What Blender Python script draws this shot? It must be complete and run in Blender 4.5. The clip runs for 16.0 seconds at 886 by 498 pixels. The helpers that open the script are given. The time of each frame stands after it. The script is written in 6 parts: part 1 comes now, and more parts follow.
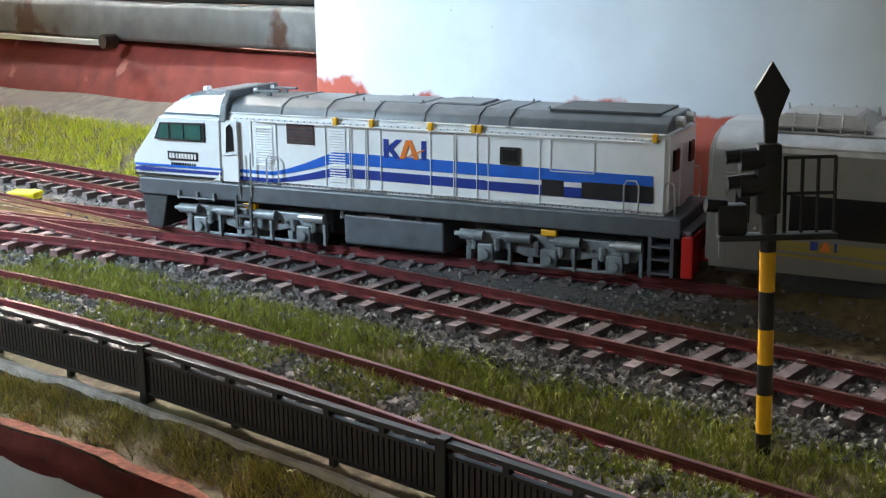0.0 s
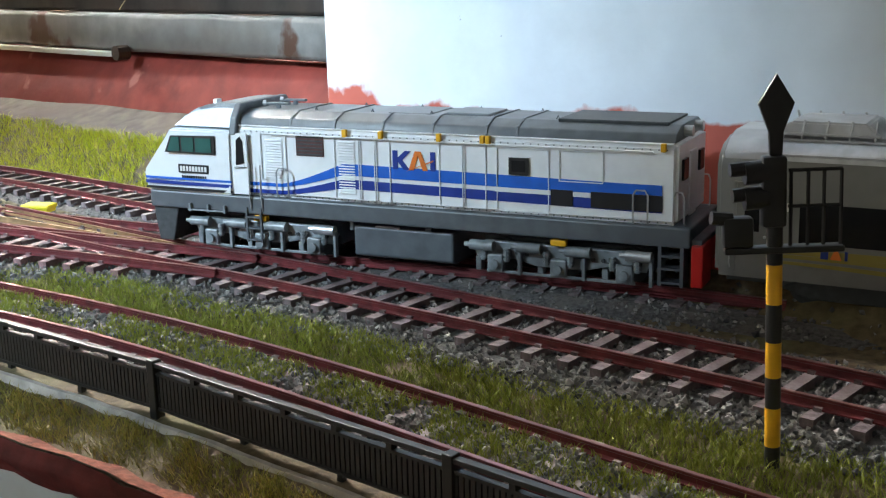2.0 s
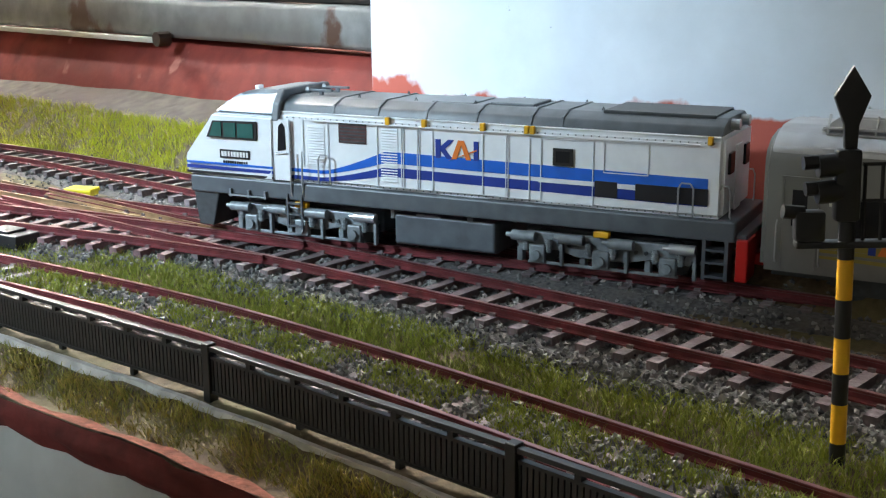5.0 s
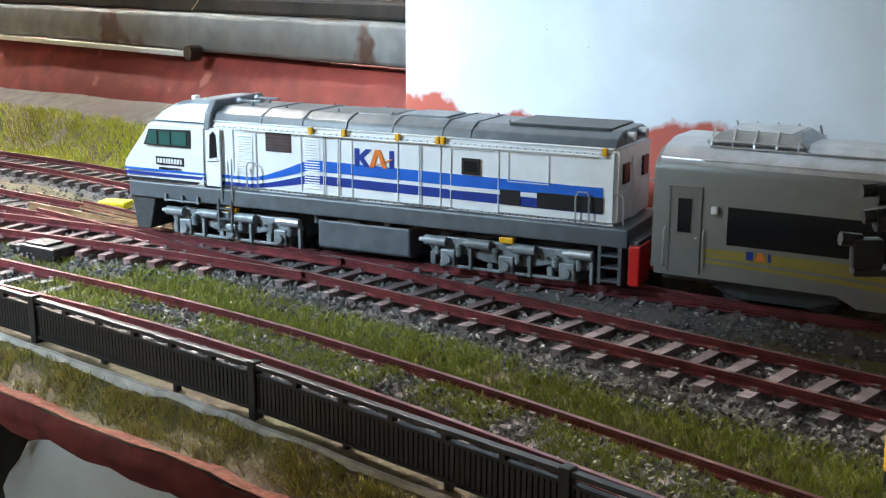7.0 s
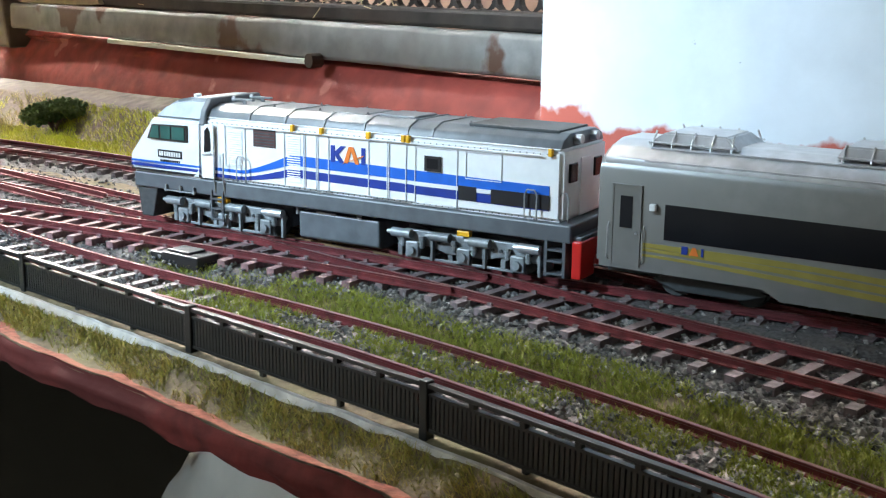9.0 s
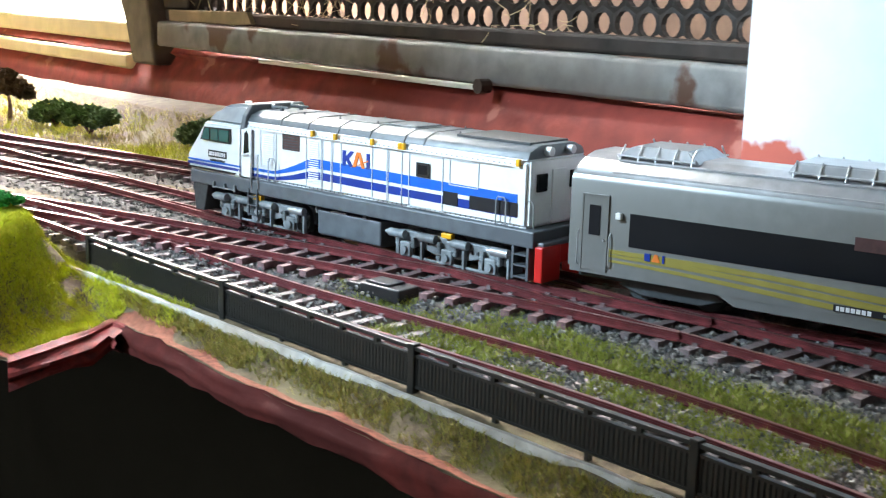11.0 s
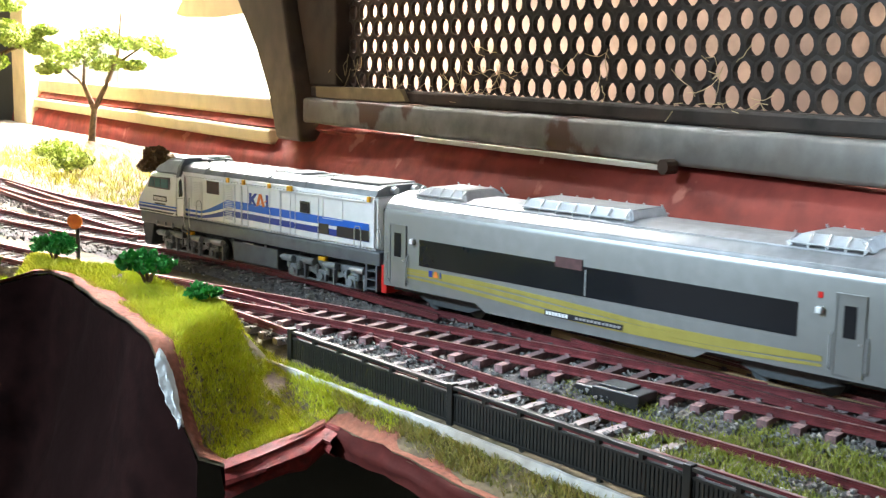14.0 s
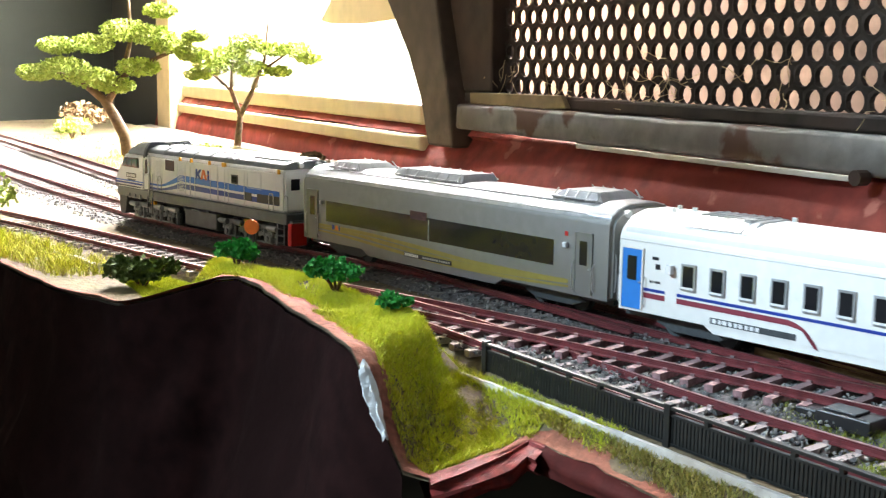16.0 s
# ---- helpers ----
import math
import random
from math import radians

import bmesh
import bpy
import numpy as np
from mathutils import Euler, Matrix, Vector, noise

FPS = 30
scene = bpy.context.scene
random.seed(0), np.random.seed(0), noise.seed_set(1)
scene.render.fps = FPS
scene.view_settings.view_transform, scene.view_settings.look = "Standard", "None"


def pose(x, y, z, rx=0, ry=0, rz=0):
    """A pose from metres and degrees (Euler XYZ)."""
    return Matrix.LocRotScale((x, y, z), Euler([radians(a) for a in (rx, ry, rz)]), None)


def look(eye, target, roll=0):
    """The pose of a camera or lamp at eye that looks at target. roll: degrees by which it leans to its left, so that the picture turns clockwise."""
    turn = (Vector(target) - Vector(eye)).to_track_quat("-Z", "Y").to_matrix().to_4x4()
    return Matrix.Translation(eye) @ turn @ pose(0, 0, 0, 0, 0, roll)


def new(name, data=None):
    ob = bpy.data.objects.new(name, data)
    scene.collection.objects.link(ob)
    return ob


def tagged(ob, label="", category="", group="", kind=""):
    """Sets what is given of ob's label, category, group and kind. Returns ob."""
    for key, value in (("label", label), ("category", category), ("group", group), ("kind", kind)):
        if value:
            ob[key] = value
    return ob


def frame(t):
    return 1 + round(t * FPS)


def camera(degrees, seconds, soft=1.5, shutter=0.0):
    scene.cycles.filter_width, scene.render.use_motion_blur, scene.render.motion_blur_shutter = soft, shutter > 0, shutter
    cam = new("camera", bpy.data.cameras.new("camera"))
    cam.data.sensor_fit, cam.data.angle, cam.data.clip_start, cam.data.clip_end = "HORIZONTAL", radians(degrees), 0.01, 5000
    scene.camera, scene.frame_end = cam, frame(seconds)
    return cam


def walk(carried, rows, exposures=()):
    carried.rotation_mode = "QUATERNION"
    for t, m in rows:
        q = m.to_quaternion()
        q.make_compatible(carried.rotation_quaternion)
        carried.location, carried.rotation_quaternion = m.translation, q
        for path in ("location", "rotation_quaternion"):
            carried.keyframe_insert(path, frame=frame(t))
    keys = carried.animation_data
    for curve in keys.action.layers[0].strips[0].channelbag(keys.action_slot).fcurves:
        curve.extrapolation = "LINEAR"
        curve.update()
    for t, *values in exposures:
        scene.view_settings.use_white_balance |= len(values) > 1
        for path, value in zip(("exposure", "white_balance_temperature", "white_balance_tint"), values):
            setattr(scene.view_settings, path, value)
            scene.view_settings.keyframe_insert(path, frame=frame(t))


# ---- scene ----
cam = camera(40.92, 16.0, soft=1.2, shutter=0.4)
# seconds, eye x y z, yaw to the left, pitch, roll
ROWS = [
    (0, 0.00172, 0.00278, 0.07548, 42.755, -13.718, -0.574),
    (0.5, 0.00176, 0.00346, 0.07717, 42.765, -13.433, -0.823),
    (1, 0.00163, 0.00385, 0.07747, 43.172, -13.461, -1.002),
    (1.5, 0.00154, 0.00457, 0.07692, 43.629, -13.811, -1.293),
    (2, 0.00288, 0.00466, 0.07747, 43.658, -13.585, -1.343),
    (2.5, 0.00342, 0.00517, 0.07743, 43.300, -13.452, -1.165),
    (3, 0.00182, 0.00319, 0.07756, 43.559, -13.224, -0.713),
    (3.5, -0.00007, 0.00276, 0.07699, 43.851, -13.505, -0.633),
    (4, -0.00160, 0.00197, 0.07614, 44.205, -13.784, -0.535),
    (6.5, -0.00577, -0.00354, 0.07677, 45.016, -13.630, -0.229),
    (7, -0.00812, -0.00486, 0.07779, 45.157, -13.221, 0.173),
    (7.5, -0.01231, -0.00604, 0.07824, 45.763, -13.081, 0.283),
    (8, -0.01859, -0.00924, 0.07786, 46.861, -13.204, 0.188),
    (8.5, -0.02232, -0.01311, 0.07883, 47.701, -13.085, 0.434),
    (11, -0.05968, -0.03327, 0.07914, 52.751, -11.986, 1.595),
    (11.5, -0.06988, -0.03890, 0.07978, 53.873, -11.521, 1.795),
    (12, -0.07679, -0.04206, 0.08070, 54.376, -11.063, 1.854),
    (12.5, -0.08396, -0.04714, 0.08243, 55.978, -10.492, 1.572),
    (13, -0.08929, -0.05076, 0.08368, 56.441, -9.603, 1.470),
    (13.5, -0.09362, -0.05397, 0.08340, 56.967, -9.807, 1.338),
    (14, -0.09858, -0.05322, 0.08390, 57.086, -9.025, 0.904),
    (14.5, -0.10514, -0.05770, 0.08430, 58.741, -8.627, 0.810),
    (15, -0.11123, -0.06178, 0.08466, 60.066, -8.623, 0.804),
    (15.5, -0.11592, -0.06552, 0.08407, 61.362, -8.616, 0.940),
    (16, -0.11992, -0.07006, 0.08342, 62.587, -8.820, 0.947),
]


def view(x, y, z, yaw, pitch, roll):
    cy, sy, cp, sp = math.cos(radians(yaw)), math.sin(radians(yaw)), math.cos(radians(pitch)), math.sin(radians(pitch))
    return look((x, y, z), (x - sy * cp, y + cy * cp, z + sp), roll)


EXPOSURES = [(0, -0.33), (7, -0.31), (8.5, -0.3), (11, -0.34), (12.5, -0.36), (14, -0.42), (16, -0.58)]
walk(cam, [(r[0], view(*r[1:])) for r in ROWS], EXPOSURES)

# ---------------- world and light ----------------
world = bpy.data.worlds.new("sky")
scene.world = world
world.use_nodes = True
wn = world.node_tree.nodes
sky = wn.new("ShaderNodeTexSky")
sky.sky_type, sky.sun_disc = "NISHITA", False
sky.sun_elevation, sky.sun_rotation = radians(42), radians(-75)
wn["Background"].inputs["Strength"].default_value = 0.15
world.node_tree.links.new(sky.outputs["Color"], wn["Background"].inputs["Color"])


def area(name, eye, target, sx, sy, watts, colour):
    lamp = bpy.data.lights.new(name, "AREA")
    lamp.shape, lamp.size, lamp.size_y, lamp.energy, lamp.color = "RECTANGLE", sx, sy, watts, colour
    ob = new(name, lamp)
    ob.matrix_world = look(eye, target)
    return ob


# daylight in the far window's opening, and an added, unseen light behind the viewer
area("window_daylight", (-1.195, 0.375, 0.46), (-1.06, -0.30, 0.16), 0.62, 0.62, 330.0, (1.0, 0.96, 0.90))
area("south_fill_light", (-1.10, -2.30, 1.62), (-0.30, 0.15, 0.02), 0.26, 0.26, 250.0, (0.62, 0.83, 1.0))
sun = bpy.data.lights.new("sun", "SUN")
sun.energy, sun.angle, sun.color = 9.0, radians(0.6), (1.0, 0.9, 0.72)
new("sun", sun).matrix_world = look((-2.2, 1.1, 1.0), (-1.25, 0.14, 0.0))


# ---------------- materials ----------------
def mat(name, colour, rough=0.6, metal=0.0, vary=0.12, scale=300.0, bump=0.0, second=None, coat=0.0, spots=None, spec=0.5, per_object=0.0):
    """Base colour broken up at two scales; second: a colour for stains; spots: (colour, scale, threshold)."""
    m = bpy.data.materials.new(name)
    m.use_nodes = True
    nt = m.node_tree
    b = nt.nodes["Principled BSDF"]
    co = nt.nodes.new("ShaderNodeTexCoord")
    fine = nt.nodes.new("ShaderNodeTexNoise")
    fine.inputs["Scale"].default_value, fine.inputs["Detail"].default_value = scale, 6
    broad = nt.nodes.new("ShaderNodeTexNoise")
    broad.inputs["Scale"].default_value, broad.inputs["Detail"].default_value = scale / 9, 4
    for n in (fine, broad):
        nt.links.new(co.outputs["Object"], n.inputs["Vector"])
    ramp = nt.nodes.new("ShaderNodeValToRGB")
    dark = [c * (1 - vary * 1.6) for c in colour]
    light = [min(1, c * (1 + vary * 1.2)) for c in colour]
    ramp.color_ramp.elements[0].position, ramp.color_ramp.elements[1].position = 0.3, 0.7
    ramp.color_ramp.elements[0].color, ramp.color_ramp.elements[1].color = (*dark, 1), (*light, 1)
    nt.links.new(fine.outputs["Fac"], ramp.inputs["Fac"])
    mix = nt.nodes.new("ShaderNodeMix")
    mix.data_type = "RGBA"
    step = nt.nodes.new("ShaderNodeMapRange")
    step.inputs["From Min"].default_value, step.inputs["From Max"].default_value = 0.45, 0.7
    nt.links.new(broad.outputs["Fac"], step.inputs["Value"])
    nt.links.new(step.outputs["Result"], mix.inputs["Factor"])
    nt.links.new(ramp.outputs["Color"], mix.inputs["A"])
    mix.inputs["B"].default_value = (*(second or [c * (1 - vary) for c in colour]), 1)
    out = mix.outputs["Result"]
    if spots:
        sc, sp = nt.nodes.new("ShaderNodeTexNoise"), nt.nodes.new("ShaderNodeMapRange")
        sc.inputs["Scale"].default_value, sc.inputs["Detail"].default_value = spots[1], 5
        sp.inputs["From Min"].default_value, sp.inputs["From Max"].default_value = spots[2], spots[2] + 0.05
        nt.links.new(co.outputs["Object"], sc.inputs["Vector"])
        nt.links.new(sc.outputs["Fac"], sp.inputs["Value"])
        m2 = nt.nodes.new("ShaderNodeMix")
        m2.data_type = "RGBA"
        nt.links.new(sp.outputs["Result"], m2.inputs["Factor"])
        nt.links.new(out, m2.inputs["A"])
        m2.inputs["B"].default_value = (*spots[0], 1)
        out = m2.outputs["Result"]
    if per_object:
        info, hsv = nt.nodes.new("ShaderNodeObjectInfo"), nt.nodes.new("ShaderNodeHueSaturation")
        mr = nt.nodes.new("ShaderNodeMapRange")
        mr.inputs["To Min"].default_value, mr.inputs["To Max"].default_value = 1 - per_object, 1 + per_object
        nt.links.new(info.outputs["Random"], mr.inputs["Value"])
        nt.links.new(mr.outputs["Result"], hsv.inputs["Value"])
        nt.links.new(out, hsv.inputs["Color"])
        out = hsv.outputs["Color"]
    nt.links.new(out, b.inputs["Base Color"])
    b.inputs["Roughness"].default_value, b.inputs["Metallic"].default_value = rough, metal
    b.inputs["Coat Weight"].default_value = coat
    b.inputs["Specular IOR Level"].default_value = spec
    if bump:
        bp = nt.nodes.new("ShaderNodeBump")
        bp.inputs["Strength"].default_value, bp.inputs["Distance"].default_value = 0.6, bump
        nt.links.new(fine.outputs["Fac"], bp.inputs["Height"])
        nt.links.new(bp.outputs["Normal"], b.inputs["Normal"])
    return m


def island_mat(name, colours, rough=0.8, spec=0.3):
    """For heaps of small pieces: each piece takes its own colour."""
    m = bpy.data.materials.new(name)
    m.use_nodes = True
    nt = m.node_tree
    b = nt.nodes["Principled BSDF"]
    geo, ramp = nt.nodes.new("ShaderNodeNewGeometry"), nt.nodes.new("ShaderNodeValToRGB")
    el = ramp.color_ramp.elements
    while len(el) < len(colours):
        el.new(0.5)
    for i, c in enumerate(colours):
        el[i].position, el[i].color = i / (len(colours) - 1), (*c, 1)
    nt.links.new(geo.outputs["Random Per Island"], ramp.inputs["Fac"])
    nt.links.new(ramp.outputs["Color"], b.inputs["Base Color"])
    b.inputs["Roughness"].default_value, b.inputs["Specular IOR Level"].default_value = rough, spec
    return m


def glow(name, colour, strength):
    m = bpy.data.materials.new(name)
    m.use_nodes = True
    b = m.node_tree.nodes["Principled BSDF"]
    b.inputs["Base Color"].default_value = (*colour, 1)
    b.inputs["Emission Color"].default_value, b.inputs["Emission Strength"].default_value = (*colour, 1), strength
    return m


SOIL = mat("soil", (0.125, 0.090, 0.050), 0.95, vary=0.35, scale=420, bump=0.001, second=(0.13, 0.115, 0.05))
EARTH = mat("red_earth", (0.22, 0.075, 0.048), 0.95, vary=0.32, scale=500, bump=0.001, second=(0.27, 0.11, 0.07), spec=0.2)
# one red in two tones: cut edge darkened for shade, broken edge as lit
FASCIA = mat("shaded_red_fascia", (0.10, 0.016, 0.012), 0.8, vary=0.25, scale=160, bump=0.0008, second=(0.065, 0.011, 0.009), spec=0.2)
BROKEN_RED = mat("broken_red_paint", (0.22, 0.022, 0.018), 0.72, vary=0.35, scale=300, bump=0.0010, second=(0.16, 0.018, 0.015))
# maroon taken near black to carry the shade on the knoll's face
ROCK = mat("shade_darkened_rock", (0.013, 0.0045, 0.0042), 0.95, vary=0.3, scale=120, bump=0.0010, second=(0.009, 0.0032, 0.003), spec=0.06)
FOAM = mat("white_foam", (0.8, 0.8, 0.8), 0.8, vary=0.06, scale=500, bump=0.0006)
RAIL = mat("rusty_rail", (0.165, 0.032, 0.036), 0.42, 0.35, vary=0.3, scale=260, second=(0.12, 0.030, 0.034), spec=0.6)
RAIL_TOP = mat("rail_head", (0.34, 0.17, 0.16), 0.30, 0.8, vary=0.2, scale=200, second=(0.24, 0.09, 0.09))
RAIL_BARE = mat("brass_rail", (0.50, 0.36, 0.20), 0.35, 0.75, vary=0.2, scale=200, second=(0.3, 0.2, 0.12))
SLEEPER = mat("grey_sleeper", (0.19, 0.150, 0.155), 0.85, vary=0.22, scale=700, bump=0.0004, second=(0.11, 0.075, 0.075), per_object=0.22)
SLEEPER_PINK = mat("red_dusted_sleeper", (0.22, 0.125, 0.130), 0.85, vary=0.25, scale=700, bump=0.0004, second=(0.19, 0.12, 0.12), per_object=0.25)
SLEEPER_PALE = mat("dusty_sleeper", (0.33, 0.28, 0.28), 0.9, vary=0.2, scale=700, bump=0.0004, second=(0.25, 0.19, 0.19), per_object=0.2)
BALLAST_BED = mat("ballast_bed", (0.10, 0.095, 0.095), 0.95, vary=0.4, scale=900, bump=0.001, second=(0.13, 0.115, 0.105))
STONES = island_mat("ballast_stone", [(0.05, 0.05, 0.055), (0.16, 0.155, 0.155), (0.09, 0.09, 0.095), (0.27, 0.26, 0.25), (0.12, 0.11, 0.105), (0.38, 0.36, 0.34)], 0.75)
GRASS_DULL = island_mat("olive_grass", [(0.17, 0.18, 0.03), (0.28, 0.26, 0.06), (0.20, 0.21, 0.04), (0.30, 0.25, 0.08), (0.22, 0.24, 0.04)])
GRASS_GREEN = island_mat("green_grass", [(0.17, 0.21, 0.03), (0.27, 0.30, 0.05), (0.21, 0.25, 0.04), (0.32, 0.32, 0.08), (0.18, 0.21, 0.035)])
GRASS_BRIGHT = island_mat("lime_grass", [(0.40, 0.46, 0.022), (0.58, 0.60, 0.04), (0.48, 0.54, 0.03), (0.64, 0.58, 0.07), (0.42, 0.46, 0.035)])
GRASS_STRAW = island_mat("straw_grass", [(0.32, 0.24, 0.07), (0.46, 0.36, 0.12), (0.34, 0.30, 0.07), (0.26, 0.20, 0.055), (0.32, 0.32, 0.06)])
LEAF_EMERALD = island_mat("emerald_foam", [(0.015, 0.16, 0.03), (0.03, 0.26, 0.05), (0.02, 0.20, 0.035), (0.05, 0.30, 0.07)])
LEAF_DARK = island_mat("dark_foliage", [(0.05, 0.09, 0.02), (0.08, 0.13, 0.035), (0.06, 0.10, 0.03), (0.10, 0.15, 0.04)])
LEAF_BROWN = island_mat("brown_foliage", [(0.10, 0.06, 0.03), (0.15, 0.095, 0.045), (0.12, 0.08, 0.035)])
LEAF_PALE = island_mat("pale_foliage", [(0.22, 0.30, 0.05), (0.32, 0.38, 0.08), (0.26, 0.34, 0.06), (0.38, 0.42, 0.12)])
BARK = mat("bark", (0.16, 0.10, 0.06), 0.9, vary=0.3, scale=300, bump=0.0008)
BLACK_PLASTIC = mat("black_plastic", (0.012, 0.012, 0.013), 0.42, vary=0.2, scale=300)
FENCE_METAL = mat("black_fence_paint", (0.010, 0.0105, 0.010), 0.42, vary=0.25, scale=400, second=(0.015, 0.015, 0.013))
KERB = mat("pale_kerb", (0.55, 0.53, 0.50), 0.9, vary=0.2, scale=260, second=(0.35, 0.28, 0.22), bump=0.0005)
YELLOW = mat("yellow_paint", (0.80, 0.42, 0.012), 0.45, vary=0.08, scale=300)
LEMON = mat("lemon_plastic", (0.85, 0.70, 0.02), 0.5, vary=0.06, scale=300)
WHITE_BODY = mat("white_enamel", (0.83, 0.85, 0.87), 0.34, vary=0.03, scale=260, coat=0.2, second=(0.80, 0.82, 0.85))
SILVER_CAB = mat("silver_cab", (0.76, 0.79, 0.82), 0.32, 0.08, vary=0.04, scale=260, coat=0.2)
GREY_ROOF = mat("grey_roof", (0.135, 0.150, 0.165), 0.42, vary=0.14, scale=220, second=(0.10, 0.112, 0.125))
CAB_ROOF = mat("pale_grey_roof", (0.30, 0.325, 0.35), 0.36, 0.25, vary=0.08, scale=220)
GREY_FRAME = mat("grey_frame", (0.105, 0.120, 0.135), 0.45, vary=0.15, scale=260, second=(0.085, 0.095, 0.11))
GREY_BOGIE = mat("grey_bogie", (0.25, 0.28, 0.30), 0.36, vary=0.25, scale=400, second=(0.10, 0.105, 0.11))
DARK_GRILLE = mat("dark_grille", (0.045, 0.052, 0.056), 0.55, vary=0.2, scale=500)
BROWN_GRILLE = mat("brown_grille", (0.085, 0.035, 0.035), 0.6, vary=0.2, scale=500)
BLUE = mat("royal_blue", (0.008, 0.125, 0.60), 0.36, vary=0.08, scale=260, coat=0.2)
NAVY = mat("navy_blue", (0.010, 0.040, 0.29), 0.36, vary=0.1, scale=260, coat=0.2)
BLACK_PAINT = mat("black_paint", (0.014, 0.015, 0.02), 0.36, vary=0.15, scale=260)
ORANGE = mat("orange_decal", (0.78, 0.20, 0.03), 0.45, vary=0.06, scale=260)
RED = mat("red_plastic", (0.62, 0.018, 0.015), 0.4, vary=0.1, scale=260)
GLASS_DARK = mat("dark_glass", (0.010, 0.011, 0.014), 0.12, vary=0.1, scale=60, spec=0.3)
GLASS_GREEN = mat("green_glass", (0.02, 0.10, 0.09), 0.08, vary=0.3, scale=60, second=(0.015, 0.02, 0.025), spec=0.6)
STEEL_WIRE = mat("steel_wire", (0.50, 0.52, 0.54), 0.35, 0.6, vary=0.1, scale=300)
SILVER = mat("silver_enamel", (0.215, 0.220, 0.218), 0.32, 0.3, vary=0.05, scale=260, second=(0.20, 0.204, 0.20))
SILVER_ROOF = mat("silver_roof", (0.47, 0.49, 0.52), 0.30, 0.55, vary=0.14, scale=200, second=(0.33, 0.34, 0.36))
GOLD = mat("olive_gold_decal", (0.30, 0.25, 0.055), 0.4, vary=0.1, scale=260)
COACH_WHITE = mat("coach_white", (0.74, 0.73, 0.70), 0.4, vary=0.04, scale=260)
COACH_ROOF = mat("coach_roof", (0.66, 0.66, 0.65), 0.5, vary=0.05, scale=260)
DOOR_BLUE = mat("door_blue", (0.02, 0.20, 0.62), 0.4, vary=0.05, scale=260)
MAROON = mat("maroon_decal", (0.22, 0.03, 0.05), 0.45, vary=0.08, scale=260)
WHITE_MARK = mat("white_mark", (0.75, 0.75, 0.75), 0.5, vary=0.04, scale=260)
RUSTY_BAR = mat("rusty_grey_steel", (0.17, 0.168, 0.16), 0.65, 0.1, vary=0.22, scale=90, second=(0.115, 0.095, 0.08), spots=((0.07, 0.03, 0.016), 30, 0.555), bump=0.0006)
DARK_STEEL = mat("dark_rusted_steel", (0.030, 0.024, 0.021), 0.65, 0.15, vary=0.35, scale=80, second=(0.06, 0.032, 0.02), bump=0.0006, spec=0.3)
JAMB_STEEL = mat("brown_rusted_steel", (0.085, 0.060, 0.045), 0.6, 0.15, vary=0.3, scale=70, second=(0.045, 0.028, 0.02), bump=0.0006, spec=0.4)
RED_SILL = mat("red_oxide_paint", (0.24, 0.040, 0.029), 0.72, vary=0.25, scale=70, second=(0.19, 0.030, 0.022), spots=((0.36, 0.12, 0.09), 45, 0.64), bump=0.0014, spec=0.25)
CREAM = mat("cream_window_frame", (0.62, 0.50, 0.30), 0.55, vary=0.08, scale=60)
CREAM_DULL = mat("weathered_wood", (0.24, 0.18, 0.095), 0.75, vary=0.2, scale=90, second=(0.17, 0.12, 0.06))
CONCRETE = mat("beige_concrete", (0.15, 0.122, 0.095), 0.9, vary=0.25, scale=150, second=(0.14, 0.105, 0.08), bump=0.0008)
WALL_DARK = mat("dark_green_wall", (0.030, 0.034, 0.026), 0.9, vary=0.2, scale=12)
WALL_DIM = mat("dim_wall", (0.055, 0.055, 0.048), 0.9, vary=0.15, scale=12)
FLOOR_SHADE = mat("shade_black_floor", (0.010, 0.008, 0.008), 0.95, vary=0.2, scale=12, spec=0.05)
CEILING_PAINT = mat("ceiling_paint", (0.25, 0.25, 0.24), 0.9, vary=0.08, scale=10)
CLAY = mat("clay_wall", (0.44, 0.29, 0.21), 0.85, vary=0.25, scale=60, second=(0.30, 0.20, 0.16))
PAPER = mat("white_paper", (0.56, 0.53, 0.47), 0.8, vary=0.06, scale=90)
STRAW = mat("dry_fibre", (0.50, 0.38, 0.22), 0.9, vary=0.2, scale=200)
DAYLIGHT = glow("bright_daylight", (1.0, 0.95, 0.80), 5.0)
LAMP_ORANGE = mat("orange_disc", (0.70, 0.16, 0.03), 0.5, vary=0.1, scale=300)


